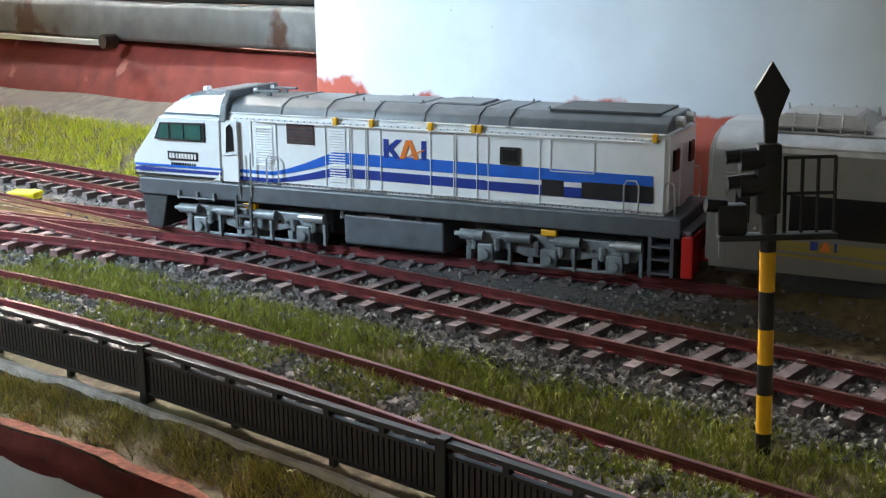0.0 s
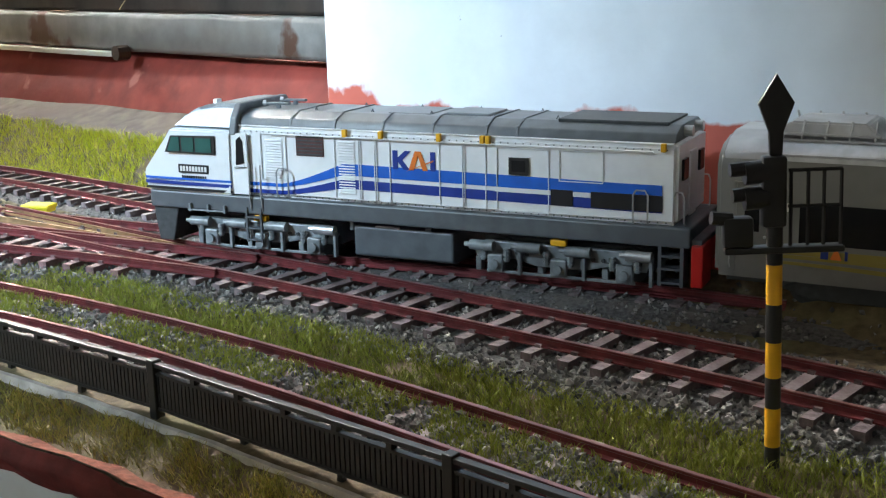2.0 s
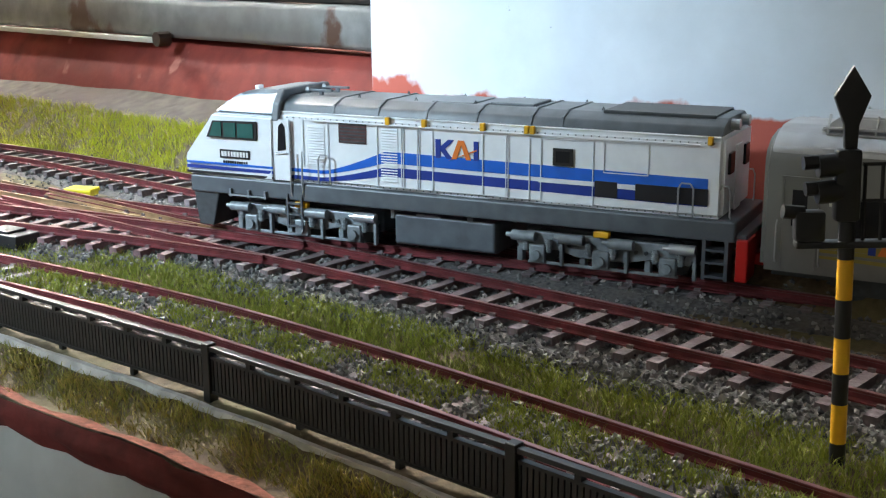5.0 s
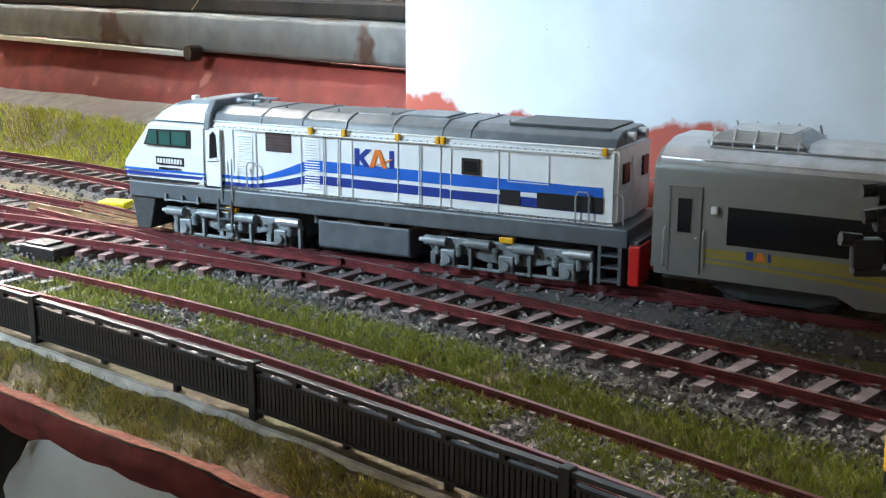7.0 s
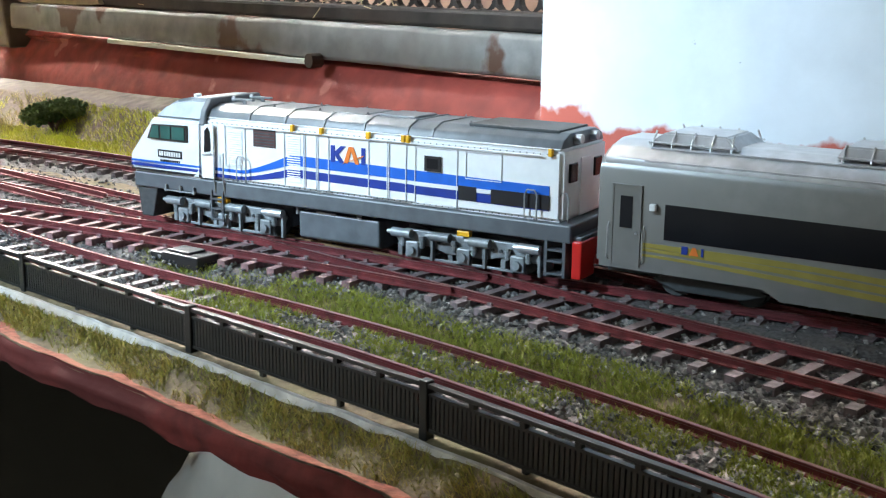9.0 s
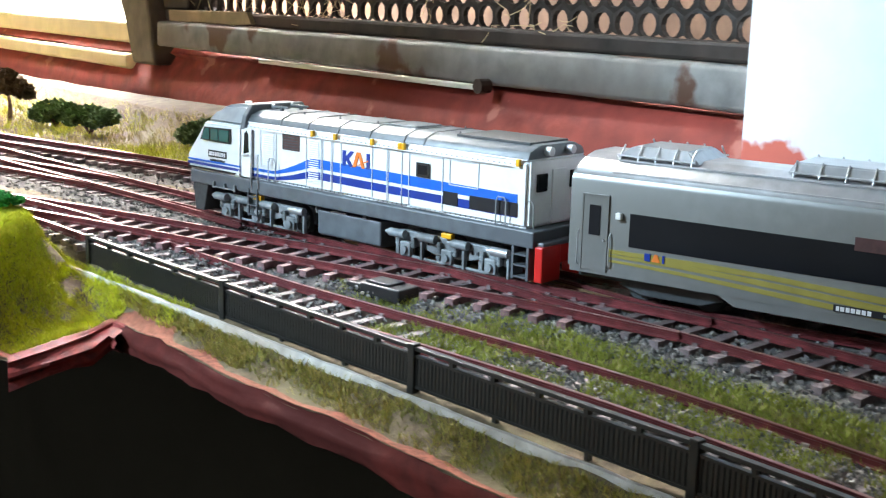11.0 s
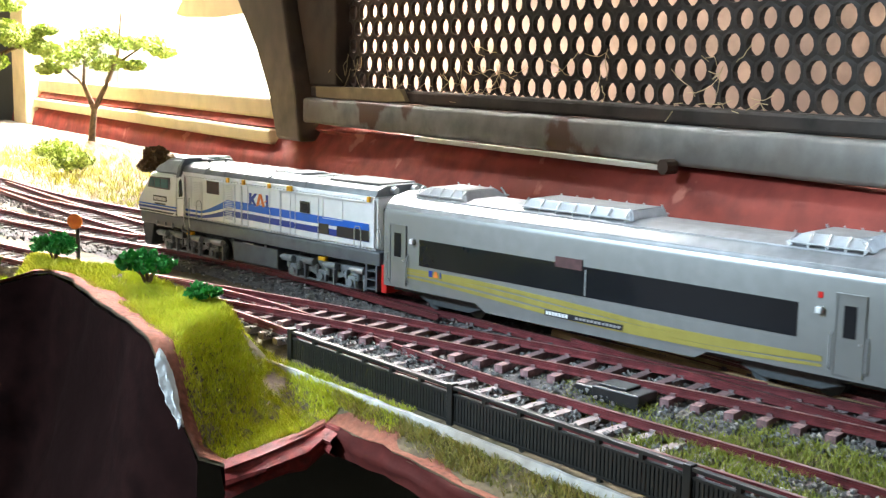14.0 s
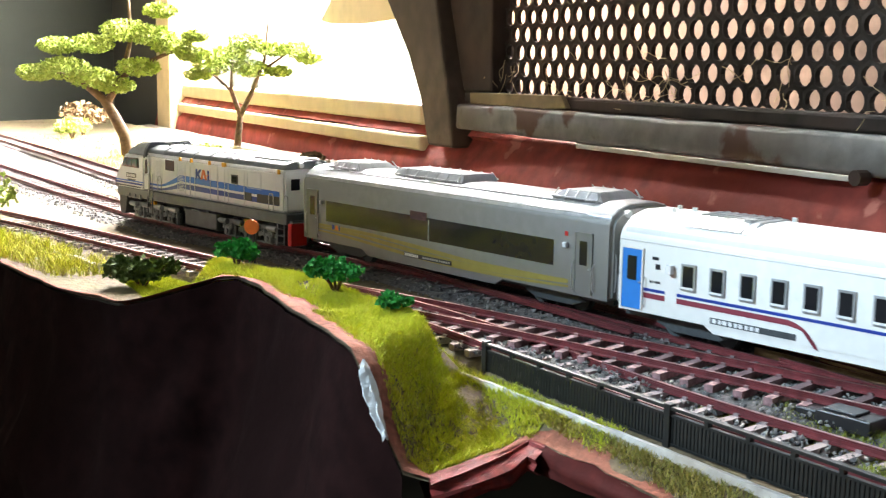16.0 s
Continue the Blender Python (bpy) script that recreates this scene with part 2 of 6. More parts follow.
def pillar_paint():
    """White wash over red oxide: the wash stops along a ragged line near the foot, and is chipped in places."""
    m = mat("white_wash", (0.66, 0.72, 0.78), 0.75, vary=0.05, scale=60, second=(0.62, 0.69, 0.76), bump=0.0008)
    nt = m.node_tree
    b = nt.nodes["Principled BSDF"]
    was = b.inputs["Base Color"].links[0].from_socket
    co = nt.nodes.new("ShaderNodeTexCoord")
    sep, noi, add = nt.nodes.new("ShaderNodeSeparateXYZ"), nt.nodes.new("ShaderNodeTexNoise"), nt.nodes.new("ShaderNodeMath")
    noi.inputs["Scale"].default_value, noi.inputs["Detail"].default_value = 42, 6
    nt.links.new(co.outputs["Object"], sep.inputs["Vector"])
    nt.links.new(co.outputs["Object"], noi.inputs["Vector"])
    add.operation = "MULTIPLY_ADD"
    add.inputs[1].default_value = 0.030
    nt.links.new(noi.outputs["Fac"], add.inputs[0])
    nt.links.new(sep.outputs["Z"], add.inputs[2])
    edge = nt.nodes.new("ShaderNodeMapRange")
    edge.inputs["From Min"].default_value, edge.inputs["From Max"].default_value = 0.0505, 0.0525
    nt.links.new(add.outputs["Value"], edge.inputs["Value"])
    mix = nt.nodes.new("ShaderNodeMix")
    mix.data_type = "RGBA"
    nt.links.new(edge.outputs["Result"], mix.inputs["Factor"])
    mix.inputs["A"].default_value = (0.46, 0.10, 0.07, 1)
    nt.links.new(was, mix.inputs["B"])
    chip, cut = nt.nodes.new("ShaderNodeTexNoise"), nt.nodes.new("ShaderNodeMapRange")
    chip.inputs["Scale"].default_value, chip.inputs["Detail"].default_value = 150, 3
    band, both = nt.nodes.new("ShaderNodeTexNoise"), nt.nodes.new("ShaderNodeMath")
    band.inputs["Scale"].default_value = 22
    for n in (chip, band):
        nt.links.new(co.outputs["Object"], n.inputs["Vector"])
    both.operation = "MULTIPLY"
    nt.links.new(chip.outputs["Fac"], both.inputs[0])
    nt.links.new(band.outputs["Fac"], both.inputs[1])
    cut.inputs["From Min"].default_value, cut.inputs["From Max"].default_value = 0.405, 0.42
    nt.links.new(both.outputs["Value"], cut.inputs["Value"])
    m2 = nt.nodes.new("ShaderNodeMix")
    m2.data_type = "RGBA"
    nt.links.new(cut.outputs["Result"], m2.inputs["Factor"])
    nt.links.new(mix.outputs["Result"], m2.inputs["A"])
    m2.inputs["B"].default_value = (0.16, 0.20, 0.23, 1)
    nt.links.new(m2.outputs["Result"], b.inputs["Base Color"])
    return m


WHITE_WASH = pillar_paint()


# ---------------- mesh helpers ----------------
def done(name, bm, material, parent=None, label=""):
    me = bpy.data.meshes.new(name)
    bm.normal_update()
    bm.to_mesh(me)
    bm.free()
    me.materials.append(material)
    ob = new(name, me)
    if parent:
        ob.parent = parent
    if label:
        ob["label"] = label
    return ob


def soft(ob, angle=35):
    """Smooth shading on gentle edges only."""
    me = ob.data
    me.polygons.foreach_set("use_smooth", [True] * len(me.polygons))
    me.set_sharp_from_angle(angle=radians(angle))
    return ob


def box(bm, x0, x1, y0, y1, z0, z1, bevel=0.0):
    vs = [bm.verts.new(p) for p in ((x0, y0, z0), (x1, y0, z0), (x1, y1, z0), (x0, y1, z0), (x0, y0, z1), (x1, y0, z1), (x1, y1, z1), (x0, y1, z1))]
    fs = [bm.faces.new([vs[i] for i in q]) for q in ((0, 3, 2, 1), (4, 5, 6, 7), (0, 1, 5, 4), (1, 2, 6, 5), (2, 3, 7, 6), (3, 0, 4, 7))]
    if bevel:
        bmesh.ops.bevel(bm, geom=list({e for f in fs for e in f.edges}), offset=bevel, segments=2, affect="EDGES", profile=0.5)
    return bm


def prism(bm, poly, a, b, axis="y", bevel=0.0):
    """A flat outline, swept along an axis from a to b: (x, z) along y, (x, y) along z, (y, z) along x."""
    put = {"y": lambda p, k: (p[0], k, p[1]), "z": lambda p, k: (p[0], p[1], k), "x": lambda p, k: (k, p[0], p[1])}[axis]
    lo, hi = [bm.verts.new(put(p, a)) for p in poly], [bm.verts.new(put(p, b)) for p in poly]
    n = len(poly)
    fs = [bm.faces.new(lo), bm.faces.new(hi[::-1])]
    fs += [bm.faces.new((lo[i], hi[i], hi[(i + 1) % n], lo[(i + 1) % n])) for i in range(n)]
    bmesh.ops.recalc_face_normals(bm, faces=fs)
    if bevel:
        bmesh.ops.bevel(bm, geom=list({e for f in fs for e in f.edges}), offset=bevel, segments=2, affect="EDGES", profile=0.5)
    return bm


def tube(bm, points, r, sides=6, cap=True):
    """A round bar along points."""
    pts = [Vector(p) for p in points]
    rings = []
    for i, p in enumerate(pts):
        d = (pts[min(i + 1, len(pts) - 1)] - pts[max(i - 1, 0)]).normalized()
        u = d.orthogonal().normalized() if i == 0 else (u - d * u.dot(d)).normalized()
        v = d.cross(u)
        rr = r[i] if isinstance(r, (list, tuple)) else r
        rings.append([bm.verts.new(p + rr * (math.cos(k * math.tau / sides) * u + math.sin(k * math.tau / sides) * v)) for k in range(sides)])
    for a, b in zip(rings, rings[1:]):
        for k in range(sides):
            bm.faces.new((a[k], a[(k + 1) % sides], b[(k + 1) % sides], b[k]))
    if cap:
        bm.faces.new(rings[0][::-1])
        bm.faces.new(rings[-1])
    return bm


def cyl(bm, p, q, r, sides=14):
    return tube(bm, (p, q), r, sides)


def B():
    return bmesh.new()


def thing(name, label, category, group="", kind="", m=None):
    ob = new(name)
    ob.empty_display_size = 0.01
    if m is not None:
        ob.matrix_world = m
    return tagged(ob, label, category, group, kind)


def smooth_line(points, step=0.004):
    """A polyline sampled evenly and rounded off."""
    p = np.array(points, float)
    seg = np.r_[0, np.cumsum(np.linalg.norm(np.diff(p, axis=0), axis=1))]
    s = np.linspace(0, seg[-1], max(int(seg[-1] / step), 8))
    q = np.stack([np.interp(s, seg, p[:, k]) for k in range(p.shape[1])], 1)
    w = min(int(0.05 / step), len(q) // 3)
    k = np.hanning(2 * w + 1)[1:-1] if w > 1 else np.ones(1)
    h = len(k) // 2
    out = np.empty_like(q)
    for c in range(q.shape[1]):
        out[:, c] = np.convolve(np.pad(q[:, c], h, mode="reflect", reflect_type="odd"), k / k.sum(), "valid")
    return out


# ---------------- plan: track centre lines, x falling from the near end to the far end ----------------
LINE_R = smooth_line([(.4, .40), (.3, .37), (.1, .313), (0, .285), (-.1, .258), (-.149, .2455), (-.17, .2390), (-.21, .2268), (-.25, .2132), (-.29, .1994), (-.33, .1864), (-.37, .1762), (-.40, .1715), (-.44, .1660), (-.48, .1590), (-.53, .1490), (-.57, .1390), (-.613, .1250), (-.65, .1110), (-.70, .0960), (-.76, .0820), (-.9, .062), (-1.05, .045), (-1.3, .02), (-1.6, -.01)])
LINE_M = smooth_line([(.3, .203), (.1, .2025), (0, .2015), (-.093, .199), (-.142, .196), (-.206, .191), (-.245, .187), (-.29, .1825), (-.335, .1800), (-.37, .1772)])
LINE_N = smooth_line([(.3, .150, -.0032), (.1, .149, -.0032), (0, .148, -.0032), (-.1, .147, -.0032), (-.16, .147, -.0032), (-.225, .1435, -.0032), (-.251, .1395, -.0032), (-.281, .1345, -.0032), (-.316, .1275, -.0032), (-.352, .1205, -.0030), (-.399, .1145, -.0022), (-.434, .1110, -.0014), (-.470, .1055, -.0006), (-.495, .0985, -.0002), (-.53, .0860, 0), (-.567, .0735, 0), (-.64, .0515, 0), (-.70, .033, 0), (-.8, .0, 0), (-.95, -.055, 0)])
LINE_X = smooth_line([(-.245, .186), (-.285, .176), (-.32, .164), (-.36, .1505), (-.40, .136), (-.456, .1155), (-.50, .098), (-.535, .083)])
LINE_T = smooth_line([(-.12, .251), (-.17, .240), (-.22, .233), (-.28, .2285), (-.342, .2255), (-.437, .219), (-.50, .2075), (-.60, .180), (-.70, .150), (-.80, .128), (-.95, .117), (-1.15, .107), (-1.5, .085)])
LINE_Y = smooth_line([(-.42, .1615), (-.5, .153), (-.6, .139), (-.7, .128), (-.8, .121), (-.9, .1175)])
LINE_FENCE = smooth_line([(.12, .135), (0, .1335), (-.10, .1305), (-.1946, .1255), (-.269, .1165), (-.3446, .1075), (-.4173, .0992)])
RAIL_Z = 0.0022
EDGE = [(.5, .118), (0, .116), (-.16, .112), (-.21, .107), (-.25, .102), (-.30, .0965), (-.34, .0940), (-.360, .0930), (-.380, .0920), (-.379, .084), (-.378, .070), (-.376, .0600), (-.380, .0548),
        (-.386, .0525), (-.3955, .0500), (-.409, .0505), (-.4308, .0522), (-.4633, .0523), (-.4855, .0524), (-.5026, .0500), (-.511, .040), (-.520, .030), (-.5316, .0205), (-.5762, .0031), (-.642, -.0085), (-.72, -.045), (-.9, -.13), (-1.3, -.33), (-1.75, -.45)]


def y_on(line, x):
    return float(np.interp(x, line[::-1, 0], line[::-1, 1]))


def bump2(x, y, cx, cy, rx, ry):
    return math.exp(-(((x - cx) / rx) ** 2 + ((y - cy) / ry) ** 2))


def ramp(v, a, b):
    t = max(0.0, min(1.0, (v - a) / (b - a)))
    return t * t * (3 - 2 * t)


def z_on(line, x):
    return float(np.interp(x, line[::-1, 0], line[::-1, 2]))


def ledge_z(x):
    """Height at which the ledge behind the layout meets the red sill: it falls away towards the far end."""
    return float(np.interp(-x, [.3, .42, .55, .76, 1.0, 1.6], [.0205, .0198, .0180, .0103, .0062, .0040]))


def ground_z(x, y):
    """Height of the layout's ground: level under the tracks, falling to the front edge, with a knoll by the far tracks."""
    yn, zn = y_on(LINE_N, x), z_on(LINE_N, x)
    base = -0.0032 + (zn + 0.0004) * ramp(yn + 0.022 - y, 0, 0.010)
    d = yn - 0.0110 - y
    if d > 0:
        base -= 0.0026 * ramp(d, 0, 0.005)
        base -= 0.0062 * ramp(min(y_on(LINE_FENCE, x) - 0.003, yn - 0.0145) - y, 0, 0.009) * ramp(x, -.54, -.46)
    notch = ramp(-x, .325, .372) * ramp(x, -.45, -.40)
    base -= (0.0036 * ramp(.098 - y, 0, .012) + 0.0028 * ramp(.086 - y, 0, .026)) * notch
    limit = min(y_on(LINE_FENCE, x) - .002, yn - .0125)
    side = ramp(limit - y, 0, .012 + .012 * ramp(x, -.44, -.405))
    brink = .020 * ramp(y, .055, .092)
    tail = .045 * ramp(.058 - y, 0, .015)
    knoll = ramp(-x, .377 + brink, .402 + brink + .012 * ramp(y, .054, .064)) * ramp(x, -.590 + tail, -.545 + tail) * side
    base += (0.0080 + 0.0022 * ramp(-x, .43, .50) - base) * knoll
    if x < -.5 and y < .05:
        base += 0.0030 * ramp(.05 - y, 0, .03) * ramp(-x, .5, .55)
    bank = ramp(y, .236, .261)
    if bank > 0:
        base += (0.62 * ledge_z(x) + 0.0010 - base) * bank
    return base + 0.0006 * noise.noise((x * 90, y * 90, 0)) + 0.0012 * noise.noise((x * 25, y * 25, 3))


# ---------------- large structure ----------------
def structure(name, bm, material, label, category):
    return tagged(done(name, bm, material), label, category, kind="structure")


WALL_Y, OUT_Y = 0.300, 0.40
# near-black floor: the darkness below the board is put into its colour
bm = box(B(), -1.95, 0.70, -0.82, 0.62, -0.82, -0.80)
structure("floor", bm, FLOOR_SHADE, "floor far below the layout, shade put into its near-black colour", "floor")
# ceiling out of view, added to block the sky; low tone limits bounce
bm = box(B(), -1.95, 0.70, -0.82, OUT_Y, 1.75, 1.80)
structure("ceiling", bm, CEILING_PAINT, "unseen ceiling added to keep sky light off the room", "ceiling")
bm = B()
box(bm, -1.95, -1.52, WALL_Y, OUT_Y, -0.80, 1.75)
box(bm, -1.52, -0.30, WALL_Y + 0.004, OUT_Y, -0.80, 0.0415)
box(bm, -1.52, -0.87, WALL_Y + 0.004, OUT_Y, 0.95, 1.75)
box(bm, -0.87, 0.02, WALL_Y + 0.004, OUT_Y, 0.46, 1.75)
structure("wall_north", bm, WALL_DIM, "dim plastered wall with a window and a perforated grille", "wall")
bm = box(B(), -1.95, -1.87, -0.82, OUT_Y, -0.80, 1.75)
structure("wall_west", bm, WALL_DARK, "dark greenish wall at the end of the room", "wall")
# side wall out of view, added to shut out the sky on the right
bm = box(B(), 0.62, 0.70, -0.82, OUT_Y, -0.80, 1.75)
structure("wall_east", bm, WALL_DIM, "unseen side wall added to keep sky light out", "wall")
# unseen wall, added so that its slot bounds the south light's beam
bm = B()
box(bm, -1.87, -0.710, -0.79, -0.75, -0.80, 1.75)
box(bm, -0.555, 0.62, -0.79, -0.75, -0.80, 1.75)
box(bm, -0.710, -0.555, -0.79, -0.75, -0.80, 0.28)
box(bm, -0.710, -0.555, -0.79, -0.75, 0.98, 1.75)
structure("south_light_mask", bm, WALL_DIM, "unseen wall added with a slot that narrows the south light", "wall")
# whitewashed pillar beside the grille
bm = B()
box(bm, -0.306, 0.62, 0.271, OUT_Y, -0.80, 1.75, 0.004)
bmesh.ops.subdivide_edges(bm, edges=[e for e in bm.edges if e.calc_length() > 0.3], cuts=24, use_grid_fill=True)
for v in bm.verts:
    if v.co.y < 0.28 and v.co.x < 0.6:
        v.co.y += 0.0012 * noise.noise(v.co * 14)
soft(structure("pillar", bm, WHITE_WASH, "whitewashed masonry pillar, chipped, with red oxide showing at its foot", "pillar"))
# lower right end wall under the pillar's side, red sill with a rounded nose, concrete ledge
sill_profile = [(0.304, 0.0418), (0.2985, 0.0416), (0.2935, 0.0392), (0.2895, 0.0335), (0.2862, 0.0270), (0.2830, 0.0190), (0.2805, 0.0100), (0.279, -0.05), (0.304, -0.05)]
bm = B()
N_S = 120
rings = []
for i in range(N_S + 1):
    x = -1.60 + i * (1.60 - 0.306) / N_S
    low = min(1, max(0, (-0.62 - x) / 0.25))
    ring = []
    for j, (y, z) in enumerate(sill_profile):
        w = 0.0022 * noise.noise((x * 13, z * 60, 1.0)) + 0.0010 * noise.noise((x * 50, z * 150, 2.0))
        inner = j not in (0, 7, 8)
        ring.append(bm.verts.new((x, y + (w if inner else 0) + (0.012 * low if inner and 2 <= j <= 6 else 0), z - (0.006 * low if inner and j < 5 else 0) + (w * 0.5 if inner and j > 0 else 0))))
    rings.append(ring)
for a, b in zip(rings, rings[1:]):
    for j in range(len(sill_profile) - 1):
        bm.faces.new((a[j], b[j], b[j + 1], a[j + 1]))
bmesh.ops.recalc_face_normals(bm, faces=bm.faces)
soft(structure("window_sill", bm, RED_SILL, "thick red oxide painted sill below the grille, brushed and uneven", "sill"), 60)
bm = B()
for i in range(60):
    x0, x1 = -1.60 + i * 1.26 / 60, -1.60 + (i + 1) * 1.26 / 60
    z = [ledge_z(x) + 0.0012 * noise.noise((x * 20, 5, 0)) for x in (x0, x1)]
    q = [(x0, 0.258, 0.0010), (x1, 0.258, 0.0010), (x1, 0.2615, 0.62 * z[1]), (x0, 0.2615, 0.62 * z[0])]
    r = [(x0, 0.2615, 0.62 * z[0]), (x1, 0.2615, 0.62 * z[1]), (x1, 0.2860, z[1] + 0.0008), (x0, 0.2860, z[0] + 0.0008)]
    for f4 in (q, r):
        bm.faces.new([bm.verts.new(p) for p in f4])
bmesh.ops.remove_doubles(bm, verts=bm.verts, dist=1e-5)
soft(structure("ledge", bm, CONCRETE, "beige concrete ledge behind the layout, rough", "ledge"), 60)

# rusty steel bar under the grille
bar = thing("window_rail", "grey-painted steel rail with rust patches under the grille", "window frame", kind="structure")
bm = B()
box(bm, -0.80, -0.3065, 0.290, 0.303, 0.0427, 0.0590, 0.0022)
bmesh.ops.subdivide_edges(bm, edges=[e for e in bm.edges if e.calc_length() > 0.2], cuts=40)
for v in bm.verts:
    v.co += Vector((0, 0.0008 * noise.noise(v.co * 40), 0.0006 * noise.noise(v.co * 33)))
soft(done("rail_face", bm, RUSTY_BAR, bar), 50)
bm = box(B(), -0.80, -0.3065, 0.296, 0.306, 0.0592, 0.0665, 0.0015)
done("upper_lip", bm, DARK_STEEL, bar, "dark rusted steel lip")
bm = prism(B(), [(-0.655, 0.2868), (-0.475, 0.2868), (-0.462, 0.2885), (-0.47, 0.2905), (-0.66, 0.2905)], 0.0402, 0.0426, "z", 0.0004)
done("cement_bead", bm, PAPER, bar, "pale cement bead along the rail's foot")
bm = B()
cyl(bm, (-0.455, 0.289, 0.0425), (-0.455, 0.283, 0.0425), 0.0032, 10)
done("bolt", bm, DARK_STEEL, bar, "rusty bolt head")
# leaning jamb between the grille and the open window
bm = B()
prism(bm, [(-0.836, 0.030), (-0.800, 0.030), (-0.806, 0.060), (-0.826, 0.125), (-0.86, 0.50), (-1.16, 0.50), (-1.05, 0.27), (-0.955, 0.180), (-0.900, 0.124), (-0.868, 0.090), (-0.848, 0.060)], 0.288, 0.345, "y", 0.002)
structure("window_jamb", bm, JAMB_STEEL, "brown rusted steel jamb, sloping, between grille and open window", "window frame")
bm = B()
prism(bm, [(-0.803, 0.0667), (-0.766, 0.0667), (-0.772, 0.46), (-0.858, 0.46), (-0.824, 0.125)], 0.297, 0.312, "y", 0.0015)
structure("grille_stile", bm, DARK_STEEL, "dark steel upright at the grille's edge", "window frame")

bm = prism(B(), [(-0.7850, 0.0592), (-0.7000, 0.0595), (-0.6740, 0.0606), (-0.6800, 0.0676), (-0.7860, 0.0664)], 0.2925, 0.2958, "y", 0.0006)
structure("wooden_slat", bm, CREAM_DULL, "short yellowish wooden slat lying along the grille's foot", "slat")

# open window: cream frame and brightness outside
win = thing("window_1", "open window with cream-painted lower frame and glaring daylight", "window", kind="structure")
bm = box(B(), -1.52, -0.86, 0.294, 0.318, 0.0240, 0.0345, 0.002)
done("frame_bottom", bm, CREAM, win)
bm = box(B(), -1.52, -0.87, 0.300, 0.330, 0.0415, 0.0560, 0.002)
done("frame_rail", bm, CREAM, win)
bm = box(B(), -1.56, -1.50, 0.285, 0.33, 0.0, 0.95, 0.002)
done("frame_side", bm, CREAM, win)
bm = B()
prism(bm, [(-1.13, 0.46), (-0.95, 0.46), (-0.985, 0.130), (-0.990, 0.119), (-1.06, 0.1165), (-1.13, 0.1185), (-1.150, 0.1215), (-1.128, 0.137)], 0.335, 0.339, "y")
done("awning", bm, CREAM, win, "tan sunblind hanging in the upper corner")
bm = box(B(), -14.0, 0.4, 1.75, 1.76, -0.8, 2.5)
structure("backdrop", bm, DAYLIGHT, "bright hazy daylight outside the window", "backdrop")
bm = box(B(), -1.15, 0.1, 0.47, 0.50, -0.3, 0.46)
structure("outer_wall", bm, CLAY, "pinkish clay-coloured wall outside, behind the grille", "wall")

# perforated grille
bm = B()
PITCH, ROW, R_HOLE, GY = 0.0122, 0.0104, 0.00492, 0.3065
rnd = random.Random(3)
for r in range(24):
    for c in range(39):
        cx, cz = -0.772 + PITCH * (c + 0.5 * (r % 2)) , 0.071 + ROW * r
        if cx > -0.308:
            continue
        jx, jz, rr = rnd.uniform(-.0003, .0003), rnd.uniform(-.0003, .0003), R_HOLE * rnd.uniform(0.9, 1.03)
        hexa = [(cx + PITCH / 2 * a, cz + PITCH / math.sqrt(3) * b) for a, b in ((1, .5), (0.5, .75), (0, 1), (-.5, .75), (-1, .5), (-1, 0), (-1, -.5), (-.5, -.75), (0, -1), (.5, -.75), (1, -.5), (1, 0))]
        hexa = [(x, cz + (z - cz) * ROW / (PITCH * 0.866)) for x, z in hexa]
        outer = [bm.verts.new((x, GY, z)) for x, z in hexa]
        ang = [math.atan2(z - cz, x - cx) for x, z in hexa]
        inner = [bm.verts.new((cx + jx + rr * math.cos(a), GY - 0.0004, cz + jz + rr * math.sin(a))) for a in ang]
        back = [bm.verts.new((cx + jx + rr * 0.97 * math.cos(a), GY + 0.0022, cz + jz + rr * 0.97 * math.sin(a))) for a in ang]
        for k in range(12):
            n = (k + 1) % 12
            bm.faces.new((outer[k], inner[k], inner[n], outer[n]))
            bm.faces.new((inner[k], back[k], back[n], inner[n]))
tagged(done("perforated_grille", bm, DARK_STEEL), "dark rusted perforated steel grille with rows of round holes", "grille", kind="structure")
web = thing("cobweb_fibres", "dry straw-coloured fibres caught on the grille's lower edge", "debris", kind="stuff")
bm = B()
for k in range(70):
    x = rnd.choice((-0.765, -0.69, -0.63, -0.605, -0.60, -0.52, -0.44)) + rnd.gauss(0, .012)
    z = 0.0655 + abs(rnd.gauss(0, .010))
    p, pts = Vector((x, 0.3035, z)), []
    d = Vector((rnd.uniform(-1, 1), -0.15, rnd.uniform(-.6, .8)))
    for s in range(5):
        pts.append(p.copy())
        d += Vector((rnd.uniform(-.7, .7), rnd.uniform(-.2, .1), rnd.uniform(-.7, .7)))
        p += d.normalized() * 0.004
        p.y = min(p.y, 0.305)
    tube(bm, pts, 0.00022, 3, False)
done("fibre", bm, STRAW, web)

# ---------------- layout ground ----------------
from mathutils.geometry import delaunay_2d_cdt


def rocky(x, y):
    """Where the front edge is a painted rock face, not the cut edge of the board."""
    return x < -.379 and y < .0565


def dense_edge(step):
    p = np.array(EDGE)
    out = []
    for a, b in zip(p, p[1:]):
        n = max(1, int(np.linalg.norm(b - a) / step))
        out += [a + (b - a) * k / n for k in range(n)]
    out.append(p[-1])
    return out


rnd = random.Random(11)
edge_pts = [(float(x) + 0.0012 * noise.noise((float(x) * 120, float(y) * 120, 7)), float(y) + 0.0012 * noise.noise((float(x) * 120, float(y) * 120, 9))) for x, y in dense_edge(0.006)]
